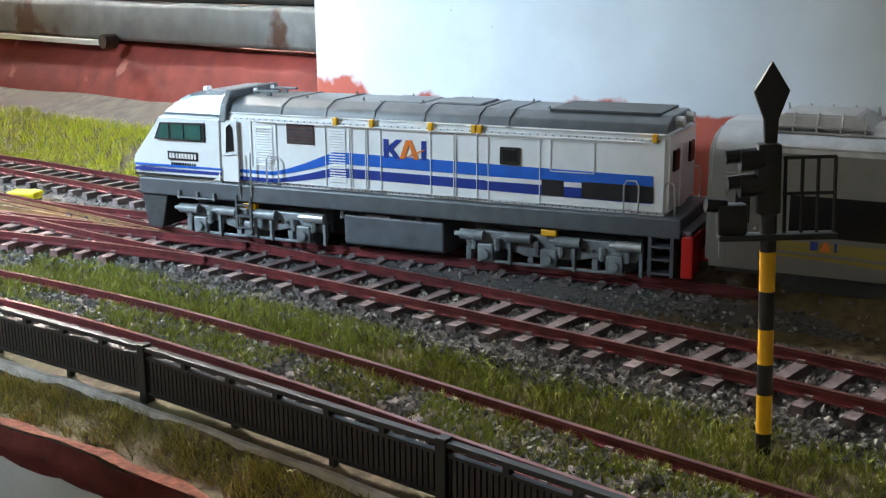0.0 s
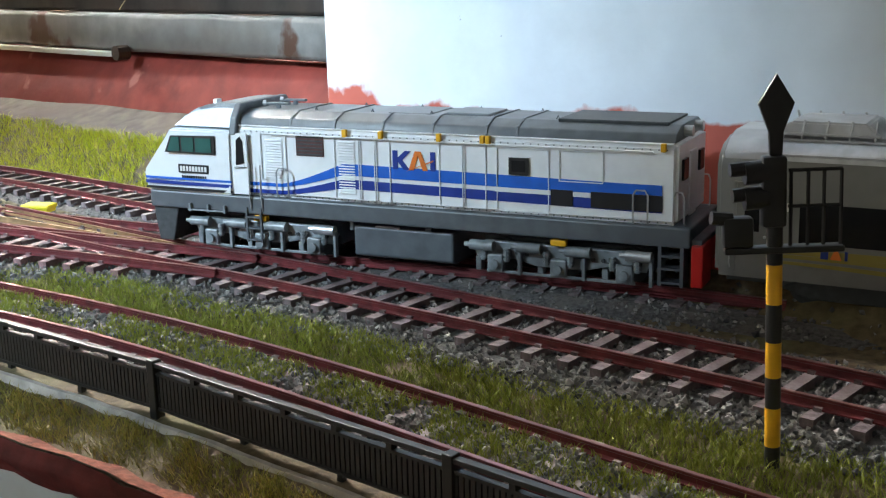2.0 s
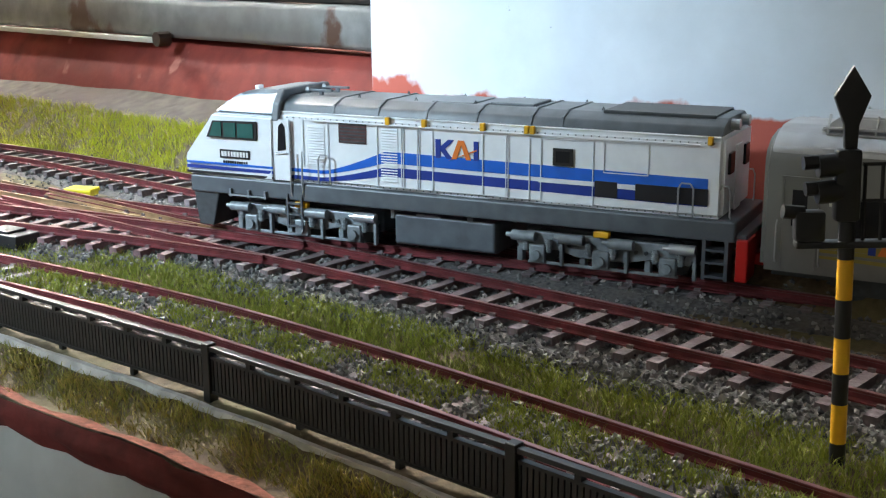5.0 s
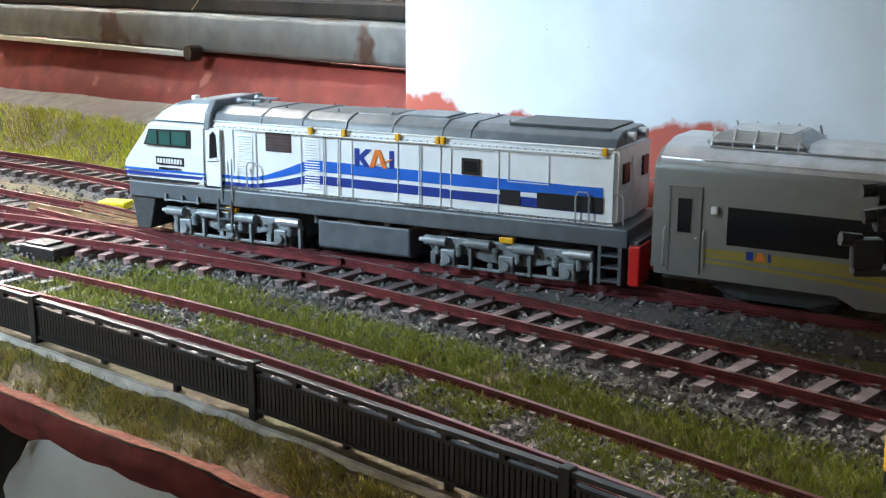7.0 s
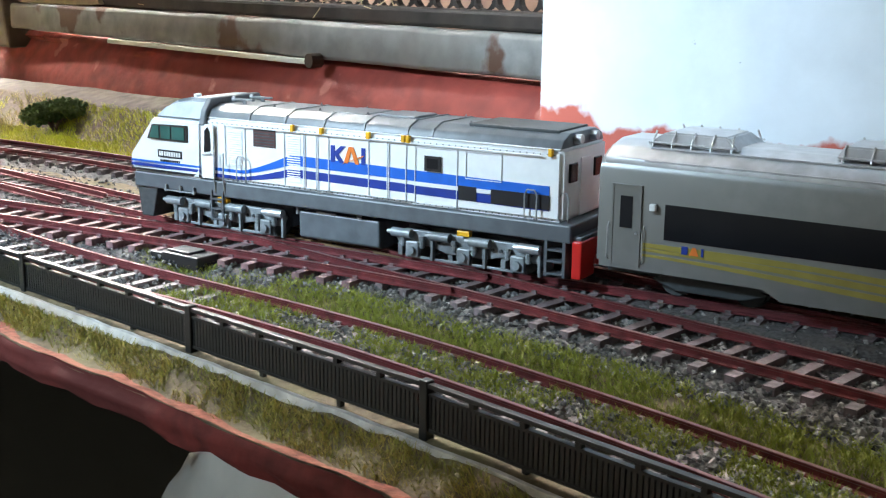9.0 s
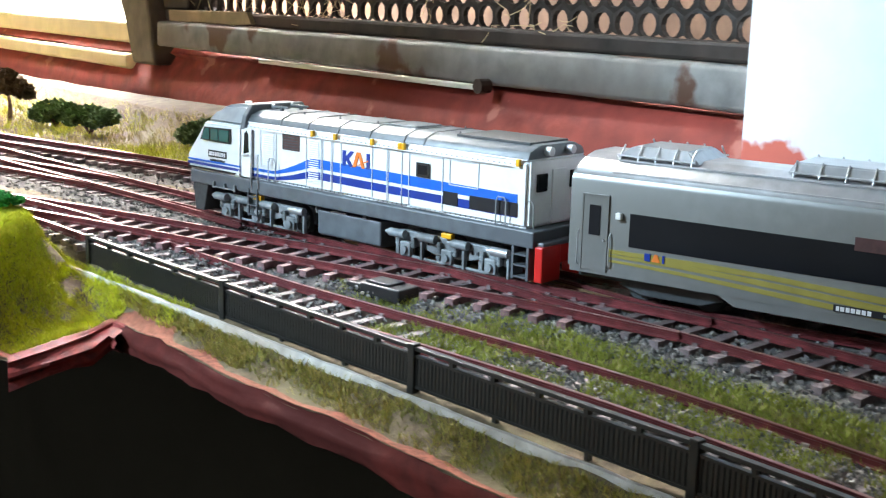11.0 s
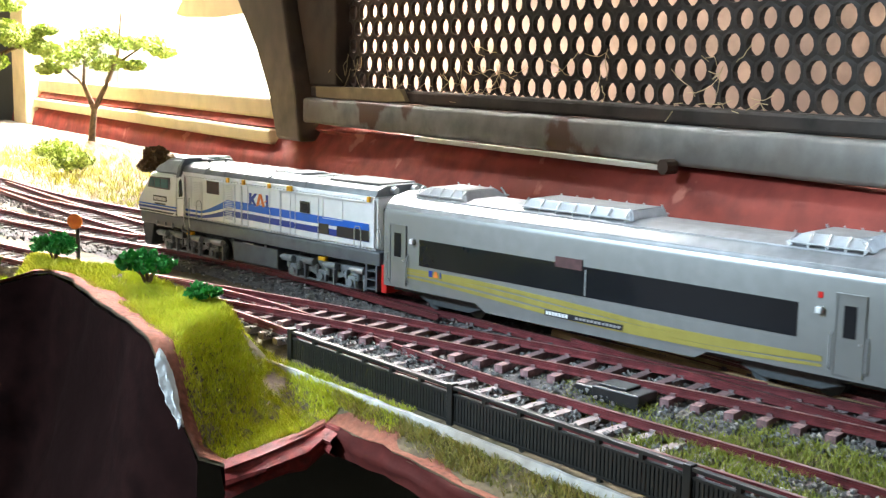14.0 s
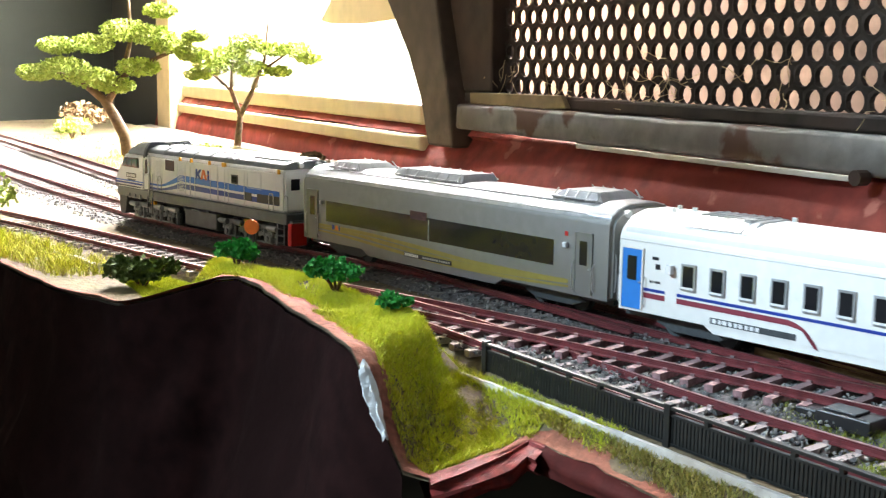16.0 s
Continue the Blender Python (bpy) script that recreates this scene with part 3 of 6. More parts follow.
rim = edge_pts + [(-1.80, .05), (-1.80, .262), (0.5, .262)]


def inside(x, y, poly=None):
    poly = poly or rim
    hit = False
    for (x0, y0), (x1, y1) in zip(poly, poly[1:] + poly[:1]):
        if (y0 > y) != (y1 > y) and x < x0 + (y - y0) * (x1 - x0) / (y1 - y0):
            hit = not hit
    return hit


coords = [Vector(p) for p in rim]
loops = [(i, (i + 1) % len(rim)) for i in range(len(rim))]
gx = 0.45
while gx > -1.8:
    near = -0.62 < gx < 0.05
    st = 0.006 if near else 0.02
    gy = -0.44
    while gy < 0.258:
        jx, jy = gx + rnd.uniform(-.3, .3) * st, gy + rnd.uniform(-.3, .3) * st
        if inside(jx, jy):
            coords.append(Vector((jx, jy)))
        gy += st if gy > -0.02 or not near else 0.02
    gx -= st
verts, _, faces, *_ = delaunay_2d_cdt(coords, loops, [], 1, 1e-6)
bm = B()
vs = [bm.verts.new((v.x, v.y, ground_z(v.x, v.y))) for v in verts]
for f3 in faces:
    bm.faces.new([vs[i] for i in f3])
bmesh.ops.recalc_face_normals(bm, faces=bm.faces)
if bm.faces[:][0].normal.z < 0:
    bmesh.ops.reverse_faces(bm, faces=bm.faces)
soft(structure("ground", bm, SOIL, "earth-coloured model landscape base with soil and scatter", "ground"), 80)

# bare reddish earth along the front edge and over the knoll's brink
bm = B()
last = None
for i, (x, y) in enumerate(edge_pts):
    a, b = Vector(edge_pts[max(i - 3, 0)]), Vector(edge_pts[min(i + 3, len(edge_pts) - 1)])
    n = Vector((b.y - a.y, -(b.x - a.x))).normalized() * -1
    n = n if inside(x + n.x * 0.004, y + n.y * 0.004) else -n
    row = []
    w = 0.0055 + 0.004 * noise.noise((x * 60, y * 60, 4)) + (0.007 if -.50 < x < -.392 and y < .08 else 0)
    for k in range(6):
        px, py = x + n.x * w * k / 5, y + n.y * w * k / 5
        row.append(bm.verts.new((px, py, ground_z(px, py) + 0.0011 - 0.0019 * (k / 5) ** 2 + 0.0003 * noise.noise((px * 300, py * 300, 1)))))
    if last:
        for k in range(5):
            bm.faces.new((last[k], row[k], row[k + 1], last[k + 1]))
    last = row
bmesh.ops.recalc_face_normals(bm, faces=bm.faces)
soft(structure("ground_rim", bm, EARTH, "bare reddish earth along the layout's front edge", "ground"), 80)

# cut front edge of the board
bm, chunk = B(), B()
last, last_chunk = None, None
for i, (x, y) in enumerate(edge_pts):
    if rocky(x, y):
        continue
    top = ground_z(x, y) + 0.0008
    deep = 0.0078 + 0.001 * noise.noise((x * 70, y * 70, 2))
    a, b = Vector(edge_pts[max(i - 2, 0)]), Vector(edge_pts[min(i + 2, len(edge_pts) - 1)])
    n = Vector((b.y - a.y, -(b.x - a.x))).normalized()
    n = -n if inside(x + n.x * 0.004, y + n.y * 0.004) else n
    slab = -.385 < x < -.355 and .046 < y < .0925
    row = []
    for k in range(9):
        s = k / 8
        o = 0.0012 * math.sin(s * 3.1) + (0.0012 * math.sin(s * 8 + 60 * y) if slab else 0) + 0.0016 * noise.noise((x * 80, y * 80, s * 3))
        row.append(bm.verts.new((x + n.x * o, y + n.y * o, top - deep * s)))
    row.append(bm.verts.new((x - n.x * 0.02, y - n.y * 0.02, top - deep)))
    if last:
        for k in range(9):
            bm.faces.new((last[k], last[k + 1], row[k + 1], row[k]))
    last = row
    if slab:
        line = []
        for k in range(11):
            s = k / 10
            o = 0.0022 + 0.0030 * math.sin(s * 3.14) + 0.0011 * math.sin(s * 15 + 40 * y) + 0.0022 * noise.noise((x * 120, y * 60, s * 4)) - (0.004 if k == 10 else 0)
            line.append(chunk.verts.new((x + n.x * o, y + n.y * o, top - 0.0002 - 0.0088 * s - 0.0015 * s * noise.noise((y * 90, 3, 3)))))
        line.insert(0, chunk.verts.new((x - n.x * 0.0015, y - n.y * 0.0015, top + 0.0004)))
        if last_chunk:
            for k in range(11):
                chunk.faces.new((last_chunk[k], last_chunk[k + 1], line[k + 1], line[k]))
        last_chunk = line
bmesh.ops.recalc_face_normals(bm, faces=bm.faces)
soft(structure("fascia", bm, FASCIA, "red painted cut edge of the board, rough, darkened for shade", "board edge"), 60)
bmesh.ops.recalc_face_normals(chunk, faces=chunk.faces)
soft(structure("broken_edge", chunk, BROKEN_RED, "broken red-painted foam edge with deep grooves", "board edge"), 25)
# rock face under the knoll, its shade put into the dark maroon
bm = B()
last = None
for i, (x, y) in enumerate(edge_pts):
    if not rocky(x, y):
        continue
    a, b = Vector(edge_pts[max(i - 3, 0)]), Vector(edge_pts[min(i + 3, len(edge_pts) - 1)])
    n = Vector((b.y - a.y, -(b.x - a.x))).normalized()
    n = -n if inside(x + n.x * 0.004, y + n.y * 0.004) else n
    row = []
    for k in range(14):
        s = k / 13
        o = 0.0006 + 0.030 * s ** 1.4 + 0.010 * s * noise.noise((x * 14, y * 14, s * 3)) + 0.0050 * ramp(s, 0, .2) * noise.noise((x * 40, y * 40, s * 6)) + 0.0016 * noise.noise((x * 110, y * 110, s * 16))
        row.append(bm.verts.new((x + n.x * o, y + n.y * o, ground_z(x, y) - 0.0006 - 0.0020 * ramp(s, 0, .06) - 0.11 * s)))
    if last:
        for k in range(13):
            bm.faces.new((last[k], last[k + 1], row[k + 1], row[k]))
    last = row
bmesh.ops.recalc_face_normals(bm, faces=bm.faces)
soft(structure("rock_face", bm, ROCK, "maroon rock face under the knoll, shade put into its colour", "rock"), 60)
# torn white foam where the paint has come off the knoll's brink
bm = B()
last = None
for k in range(29):
    s = k / 28
    x, y = -0.3975 + 0.0115 * s, 0.0504 + 0.0020 * s
    wide = 0.35 + 0.65 * math.sin(math.pi * min(1, s * 1.1)) * (0.7 + 0.5 * noise.noise((x * 500, 2, 5)))
    row = []
    for j in range(8):
        o = (j / 7 - 0.45) * 0.0058 * wide
        px, py = x - 0.35 * o, y + o * 0.9
        lump = 0.0009 * noise.noise((px * 520, py * 520, 3)) + 0.0005 * noise.noise((px * 1300, py * 1300, 8))
        drop = max(0, -o) * 1.3
        row.append(bm.verts.new((px, py - lump, ground_z(x, max(py, y)) + 0.0018 - drop + lump - 0.0010 * (j == 7))))
    if last:
        for j in range(7):
            bm.faces.new((last[j], last[j + 1], row[j + 1], row[j]))
    last = row
bmesh.ops.recalc_face_normals(bm, faces=bm.faces)
bmesh.ops.solidify(bm, geom=bm.faces[:], thickness=0.0006)
tagged(soft(done("foam_patch", bm, FOAM), 40), "torn white foam laid bare on the knoll's brink", "foam", kind="stuff")

# paper strip hanging under the front edge, and the board's frame, near-black for shade
bm = B()
cols = 28
grid = []
for i in range(cols + 1):
    x = -0.243 + 0.060 * i / cols
    col = []
    for j in range(7):
        z = -0.0205 - 0.024 * j / 6
        bulge = 0.003 * math.sin(math.pi * j / 6) + 0.004 * math.exp(-i / 2.0)
        y = float(np.interp(-x, [-a for a, b in EDGE[:9]], [b for a, b in EDGE[:9]])) - 0.0005 - bulge
        col.append(bm.verts.new((x + 0.004 * math.cos(j * 0.9) * math.exp(-i / 2.0), y + 0.0015, z)))
    grid.append(col)
for a, b in zip(grid, grid[1:]):
    for j in range(6):
        bm.faces.new((a[j], b[j], b[j + 1], a[j + 1]))
bmesh.ops.solidify(bm, geom=bm.faces[:], thickness=0.0003)
soft(tagged(done("paper_strip", bm, PAPER), "curled white paper strip stuck beneath the board's edge", "paper"), 60)
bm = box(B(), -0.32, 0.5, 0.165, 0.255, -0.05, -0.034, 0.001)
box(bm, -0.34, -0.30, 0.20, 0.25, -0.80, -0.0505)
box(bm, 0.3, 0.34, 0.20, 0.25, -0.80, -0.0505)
tagged(done("layout_frame", bm, FLOOR_SHADE), "timber frame and legs carrying the layout board, near-black for shade", "frame", kind="structure")


# ---------------- track ----------------
def normals(line):
    d = np.gradient(line[:, :2], axis=0)
    d /= np.linalg.norm(d, axis=1)[:, None]
    return d, np.stack([-d[:, 1], d[:, 0]], 1)


def ribbon(bm, line, offs, zs):
    d, n = normals(line)
    last = None
    for i in range(len(line)):
        lift = line[i, 2] if line.shape[1] > 2 else 0.0
        row = [bm.verts.new((line[i, 0] + n[i, 0] * o, line[i, 1] + n[i, 1] * o, z + lift)) for o, z in zip(offs, zs)]
        if last:
            for k in range(len(row) - 1):
                bm.faces.new((last[k], last[k + 1], row[k + 1], row[k]))
        last = row
    return bm


def sleeper_mesh(half):
    bm = B()
    box(bm, -0.0013, 0.0013, -half, half, -0.0021, 0.0, 0.0)
    for o in (-0.0086, 0.0086):
        for e in (-0.0011, 0.0011):
            box(bm, -0.0007, 0.0007, o + e - 0.0004, o + e + 0.0004, 0.0, 0.0007)
    me = bpy.data.meshes.new("sleeper")
    bm.to_mesh(me)
    bm.free()
    return me


def track(line, label, sleepers, half=0.0142, lift=0.0, rail=RAIL, step=0.0086, skip=None):
    tr = thing("track", label, "railway track", "model railway tracks")
    g = 0.0086
    for side in (-g, g):
        bm = B()
        prof = [(-0.0011, 0.0), (-0.0011, 0.0003), (-0.00025, 0.0006), (-0.00025, 0.0015), (-0.0005, 0.0017), (-0.0005, 0.0021), (0.0005, 0.0021), (0.0005, 0.0017), (0.00025, 0.0015), (0.00025, 0.0006), (0.0011, 0.0003), (0.0011, 0.0)]
        ribbon(bm, line, [side + o for o, _ in prof], [z + lift for _, z in prof])
        bmesh.ops.recalc_face_normals(bm, faces=bm.faces)
        ob = done("rail", bm, rail, tr)
        bm = B()
        ribbon(bm, line, [side + o for o in (-0.00045, -0.00045, 0.00045, 0.00045)], [z + lift for z in (0.00212, RAIL_Z, RAIL_Z, 0.00212)])
        done("rail_head", bm, RAIL_TOP, tr, "worn shiny rail head")
    seg = np.r_[0, np.cumsum(np.linalg.norm(np.diff(line[:, :2], axis=0), axis=1))]
    me = sleeper_mesh(half)
    me.materials.append(sleepers)
    d, _ = normals(line)
    r2, s = random.Random(5), step / 2
    while s < seg[-1]:
        x, y = np.interp(s, seg, line[:, 0]), np.interp(s, seg, line[:, 1])
        i = min(int(np.searchsorted(seg, s)), len(line) - 1)
        if not (skip and skip(x, y)):
            ob = new("sleeper", me)
            ob.parent = tr
            ob.matrix_basis = pose(x, y, lift - 0.00002 + (float(np.interp(s, seg, line[:, 2])) if line.shape[1] > 2 else 0.0), 0, 0, math.degrees(math.atan2(d[i, 1], d[i, 0])) + r2.uniform(-1.5, 1.5))
        s += step * r2.uniform(0.96, 1.04)
    return tr


def gap_to(line, x, y):
    return float(np.min(np.hypot(line[:, 0] - x, line[:, 1] - y)))


TRACKS = [
    (LINE_R, "brown-railed model railway track on grey ballast carrying the train", SLEEPER, 0.0142, -0.0010, RAIL, None),
    (LINE_M, "red-brown railed model track with exposed grey sleepers on ballast", SLEEPER, 0.0142, 0.0001, RAIL, lambda x, y: gap_to(LINE_R, x, y) < 0.006),
    (LINE_N, "half-buried model track with grass between its rails, beside the fence", SLEEPER_PALE, 0.0135, -0.0001, RAIL, None),
    (LINE_X, "turnout track with red-dusted sleepers linking two lines", SLEEPER_PINK, 0.0142, 0.0002, RAIL, lambda x, y: gap_to(LINE_M, x, y) < 0.006 or gap_to(LINE_N, x, y) < 0.007),
    (LINE_T, "rear model track curving away behind the train", SLEEPER, 0.0142, -0.0002, RAIL, lambda x, y: gap_to(LINE_R, x, y) < 0.007),
    (LINE_Y, "red-brown railed crossover track between two lines", SLEEPER, 0.0142, -0.0003, RAIL, lambda x, y: gap_to(LINE_R, x, y) < 0.009 or gap_to(LINE_T, x, y) < 0.009),
]


def switch_rails():
    """Bare brass rails where the middle line joins the train's line."""
    sw = thing("switch_rails", "bare brass switch rails lying between the red-brown tracks", "railway track", "model railway tracks")
    for pts in ([(-.270, .1912), (-.2823, .1905), (-.3255, .1885), (-.3676, .1858), (-.400, .1832)], [(-.270, .1896), (-.280, .1886), (-.318, .1832), (-.3526, .1783), (-.385, .1735)]):
        bm = B()
        prof = [(-0.0006, -0.0008), (-0.00035, 0.0004), (-0.00035, 0.0014), (0.00035, 0.0014), (0.00035, 0.0004), (0.0006, -0.0008)]
        ribbon(bm, smooth_line(pts), [o for o, _ in prof], [z for _, z in prof])
        bmesh.ops.recalc_face_normals(bm, faces=bm.faces)
        done("rail", bm, RAIL_BARE, sw)


switch_rails()
BEDS = [(l, w, -0.0016 - 0.00022 * k) for k, (l, w) in enumerate(((LINE_R, .024), (LINE_M, .024), (LINE_X, .020), (LINE_T, .022), (LINE_Y, .018), (LINE_N, .0118)))]
bm = B()
for line, w, z in BEDS:
    ribbon(bm, line, [-w, -w * .68, 0, w * .68, w], [z - 0.0022, z, z, z, z - 0.0022])
bmesh.ops.recalc_face_normals(bm, faces=bm.faces)
structure("ballast_bed", bm, BALLAST_BED, "grey ballast bed under the tracks", "ballast")


# ---------------- scattered stones and grass ----------------
def scatter_mesh(name, verts, faces, material, label, category):
    me = bpy.data.meshes.new(name)
    me.from_pydata(verts, [], faces)
    me.materials.append(material)
    return tagged(new(name, me), label, category, kind="stuff")


def stones(places, seed):
    r = np.random.RandomState(seed)
    v, f = [], []
    octa = np.array([(1, 0, 0), (0, 1, 0), (-1, 0, 0), (0, -1, 0), (0, 0, 1), (0, 0, -1)], float)
    tri = [(0, 1, 4), (1, 2, 4), (2, 3, 4), (3, 0, 4), (1, 0, 5), (2, 1, 5), (3, 2, 5), (0, 3, 5)]
    for x, y, z, size in places:
        o = octa * size * (0.6 + 0.7 * r.rand(6, 1)) * (0.7 + 0.5 * r.rand(3))
        a, b = r.rand(2) * 6.28
        ca, sa, cb, sb = math.cos(a), math.sin(a), math.cos(b), math.sin(b)
        o = o @ np.array([[ca, -sa, 0], [sa, ca, 0], [0, 0, 1]]) @ np.array([[1, 0, 0], [0, cb, -sb], [0, sb, cb]])
        k = len(v)
        v += (o + (x, y, z)).tolist()
        f += [(a0 + k, b0 + k, c0 + k) for a0, b0, c0 in tri]
    return v, f


rnd = random.Random(21)
places = []
for line, w, z, count, x0, x1 in ((LINE_R, .025, -.0014, 9000, -1.0, .15), (LINE_M, .025, -.0012, 16000, -.36, .12), (LINE_X, .021, -.0014, 2600, -.54, -.25), (LINE_T, .023, -.0016, 3000, -1.0, -.12), (LINE_Y, .02, -.0016, 1200, -.9, -.42), (LINE_N, .0128, -.0005, 9500, -.75, .12), (LINE_N, .0080, .0001, 3600, -.27, .12)):
    d, n = normals(line)
    ok = [i for i in range(len(line)) if x0 < line[i, 0] < x1]
    for _ in range(count):
        i = rnd.choice(ok)
        o = rnd.uniform(-w, w)
        if abs(abs(o) - 0.0086) < 0.0014:
            continue
        px, py = line[i, 0] + n[i, 0] * o + rnd.uniform(-.002, .002), line[i, 1] + n[i, 1] * o
        size = rnd.uniform(0.00042, 0.00095)
        pz = (line[i, 2] if line.shape[1] > 2 else 0.0) + z + rnd.uniform(-.0005, .0003) - max(0, (abs(o) - 0.016)) * 0.22
        if inside(px, py):
            places.append((px, py, max(pz, ground_z(px, py) + 0.0003), size))
v, f = stones(places, 1)
scatter_mesh("ballast_stone", v, f, STONES, "loose grey and pale ballast stones around the tracks", "ballast")


def blades(places, seed):
    """Narrow bent blades: x, y, z, height."""
    r = np.random.RandomState(seed)
    v, f = [], []
    for x, y, z, h in [q for p in places for q in (p, (p[0] + r.uniform(-.0009, .0009), p[1] + r.uniform(-.0009, .0009), p[2], p[3] * r.uniform(.6, 1)))]:
        a, lean = r.rand() * 6.283, h * (0.25 + 0.75 * r.rand())
        c, s = math.cos(a), math.sin(a)
        w = 0.00007 + 0.00008 * r.rand()
        b = r.rand() * 6.283
        lx, ly = lean * math.cos(b), lean * math.sin(b)
        k = len(v)
        v += [(x - c * w, y - s * w, z), (x + c * w, y + s * w, z), (x + lx * .4 + c * w * .8, y + ly * .4 + s * w * .8, z + h * .6), (x + lx * .4 - c * w * .8, y + ly * .4 - s * w * .8, z + h * .6), (x + lx, y + ly, z + h * 0.95)]
        f += [(k, k + 1, k + 2, k + 3), (k + 3, k + 2, k + 4)]
    return v, f


EDGE_TRUE = edge_pts


def far_from_edge(x, y, d):
    return all(inside(x + a, y + b) for a, b in ((0, -d), (d, 0), (-d, 0), (0, d)))


def sow(count, x0, x1, low, high, h0, h1, keep=None, clump=0.35, seed=1):
    r, out = random.Random(seed), []
    tries = 0
    while len(out) < count and tries < count * 12:
        tries += 1
        x = r.uniform(x0, x1)
        lo, hi = low(x), high(x)
        if hi <= lo:
            continue
        y = r.uniform(lo, hi)
        if noise.noise((x * 95, y * 95, seed)) < -clump + r.uniform(-.25, .25) or not inside(x, y):
            continue
        if keep and not keep(x, y):
            continue
        out.append((x, y, ground_z(x, y) - 0.0002, r.uniform(h0, h1)))
    return out


def edge_y(x):
    return float(np.interp(-x, [-a for a, b in EDGE[:9]], [b for a, b in EDGE[:9]]))


clear = lambda x, y: min(gap_to(LINE_N, x, y), gap_to(LINE_M, x, y), gap_to(LINE_X, x, y)) > 0.0108
p1 = sow(17000, -.40, .16, lambda x: y_on(LINE_N, x) + .0112, lambda x: y_on(LINE_M, x) - .0195, .0015, .0034, clear, .35, 2)
p1b = sow(8500, -.30, .16, lambda x: y_on(LINE_N, x) - .0074, lambda x: y_on(LINE_N, x) + .0074, .0012, .0026, None, .15, 3)
p1b = [(x, y, z_on(LINE_N, x) - .0003, h) for x, y, z, h in p1b]
p1d = sow(2600, -.40, .16, lambda x: y_on(LINE_N, x) + .0098, lambda x: y_on(LINE_N, x) + .018, .0014, .003, clear, .1, 12)
v, f = blades(p1 + p1b + p1d, 4)
scatter_mesh("grass_strip", v, f, GRASS_GREEN, "short static grass strip between the model tracks", "grass")
p2 = sow(9000, -.385, .2, lambda x: edge_y(x) + .004, lambda x: y_on(LINE_FENCE, x) - .0056, .0012, .0032, None, .2, 5)
v, f = blades(p2, 6)
scatter_mesh("dry_grass", v, f, GRASS_STRAW, "straw-coloured dry grass tufts in front of the fence", "grass")
p2b = sow(7000, -.385, .2, lambda x: edge_y(x) + .005, lambda x: y_on(LINE_FENCE, x) - .0050, .0010, .0022, None, .25, 15)
v, f = blades(p2b, 16)
scatter_mesh("olive_grass", v, f, GRASS_DULL, "olive green grass patches in front of the fence", "grass")
hill_keep = lambda x, y: far_from_edge(x, y, .0085 if -.47 < x < -.385 else .004) and gap_to(LINE_N, x, y) > .0150
p3 = sow(34000, -.60, -.355, lambda x: .03, lambda x: y_on(LINE_N, x) - .015, .0012, .0026, hill_keep, .5, 7)
p3 += sow(11000, -.450, -.374, lambda x: .056, lambda x: min(y_on(LINE_FENCE, x) - .004, y_on(LINE_N, x) - .0135), .0012, .0026, lambda x, y: far_from_edge(x, y, .0045), .9, 27)
v, f = blades(p3, 8)
scatter_mesh("knoll_grass", v, f, GRASS_BRIGHT, "bright lime-yellow static grass covering the knoll", "grass")
p4 = sow(9000, -.66, -.33, lambda x: y_on(LINE_T, x) + .0165, lambda x: .259, .002, .0046, None, .4, 9)
v, f = blades(p4, 10)
scatter_mesh("back_grass", v, f, GRASS_BRIGHT, "bright green grass verge behind the rear track", "grass")
p5 = sow(9000, -1.5, -.62, lambda x: y_on(LINE_T, x) + .018, lambda x: .259, .0025, .006, None, .1, 11)
p5 += sow(5000, -1.15, -.60, lambda x: -.10, lambda x: y_on(LINE_N, x) - .017, .003, .006, lambda x, y: far_from_edge(x, y, .006), .3, 13)
v, f = blades(p5, 12)
scatter_mesh("far_grass", v, f, GRASS_STRAW, "sunlit dry yellow grass at the far end", "grass")
p6 = sow(4000, -1.3, -.60, lambda x: -.02, lambda x: y_on(LINE_N, x) - .02, .003, .007, lambda x, y: far_from_edge(x, y, .008), .2, 14)
p6 += sow(4500, -1.25, -.7, lambda x: .16, lambda x: .25, .003, .007, None, -.05, 17)
v, f = blades(p6, 18)
scatter_mesh("sunlit_grass", v, f, GRASS_BRIGHT, "sunlit yellow-green grass among the far trees", "grass")

# pale kerb at the fence's foot
bm = B()
offs = [0.0012, 0.0012, 0.0022, 0.0022]
line = smooth_line([(.12, .1345), (0, .133), (-.10, .130), (-.1946, .125), (-.269, .116), (-.3446, .106), (-.4173, .0972), (-.455, .0925)])
ribbon(bm, line, [o + .0012 for o in offs], [-0.012, -0.0080, -0.0081, -0.013])
for v in bm.verts:
    v.co.z += 0.0013 * ramp(-v.co.x, 0.20, 0.36)
    v.co += Vector((0, 0.0003 * noise.noise(v.co * 150), 0.0004 * noise.noise(v.co * 110)))
bmesh.ops.recalc_face_normals(bm, faces=bm.faces)
structure("kerb", bm, KERB, "thin pale kerb strip along the fence's foot, worn", "kerb")


bm = B()
ribbon(bm, smooth_line([(-.600, .0335), (-.615, .0300), (-.650, .0220), (-.683, .0134), (-.705, .006)]), [-.0011, -.0011, .0011, .0011], [-.006, -.0018, -.0018, -.006])
for v in bm.verts:
    v.co += Vector((0, 0.0006 * noise.noise(v.co * 150), 0.0006 * noise.noise(v.co * 110)))
bmesh.ops.recalc_face_normals(bm, faces=bm.faces)
structure("kerb_far", bm, KERB, "short pale kerb strip on the far meadow", "kerb")


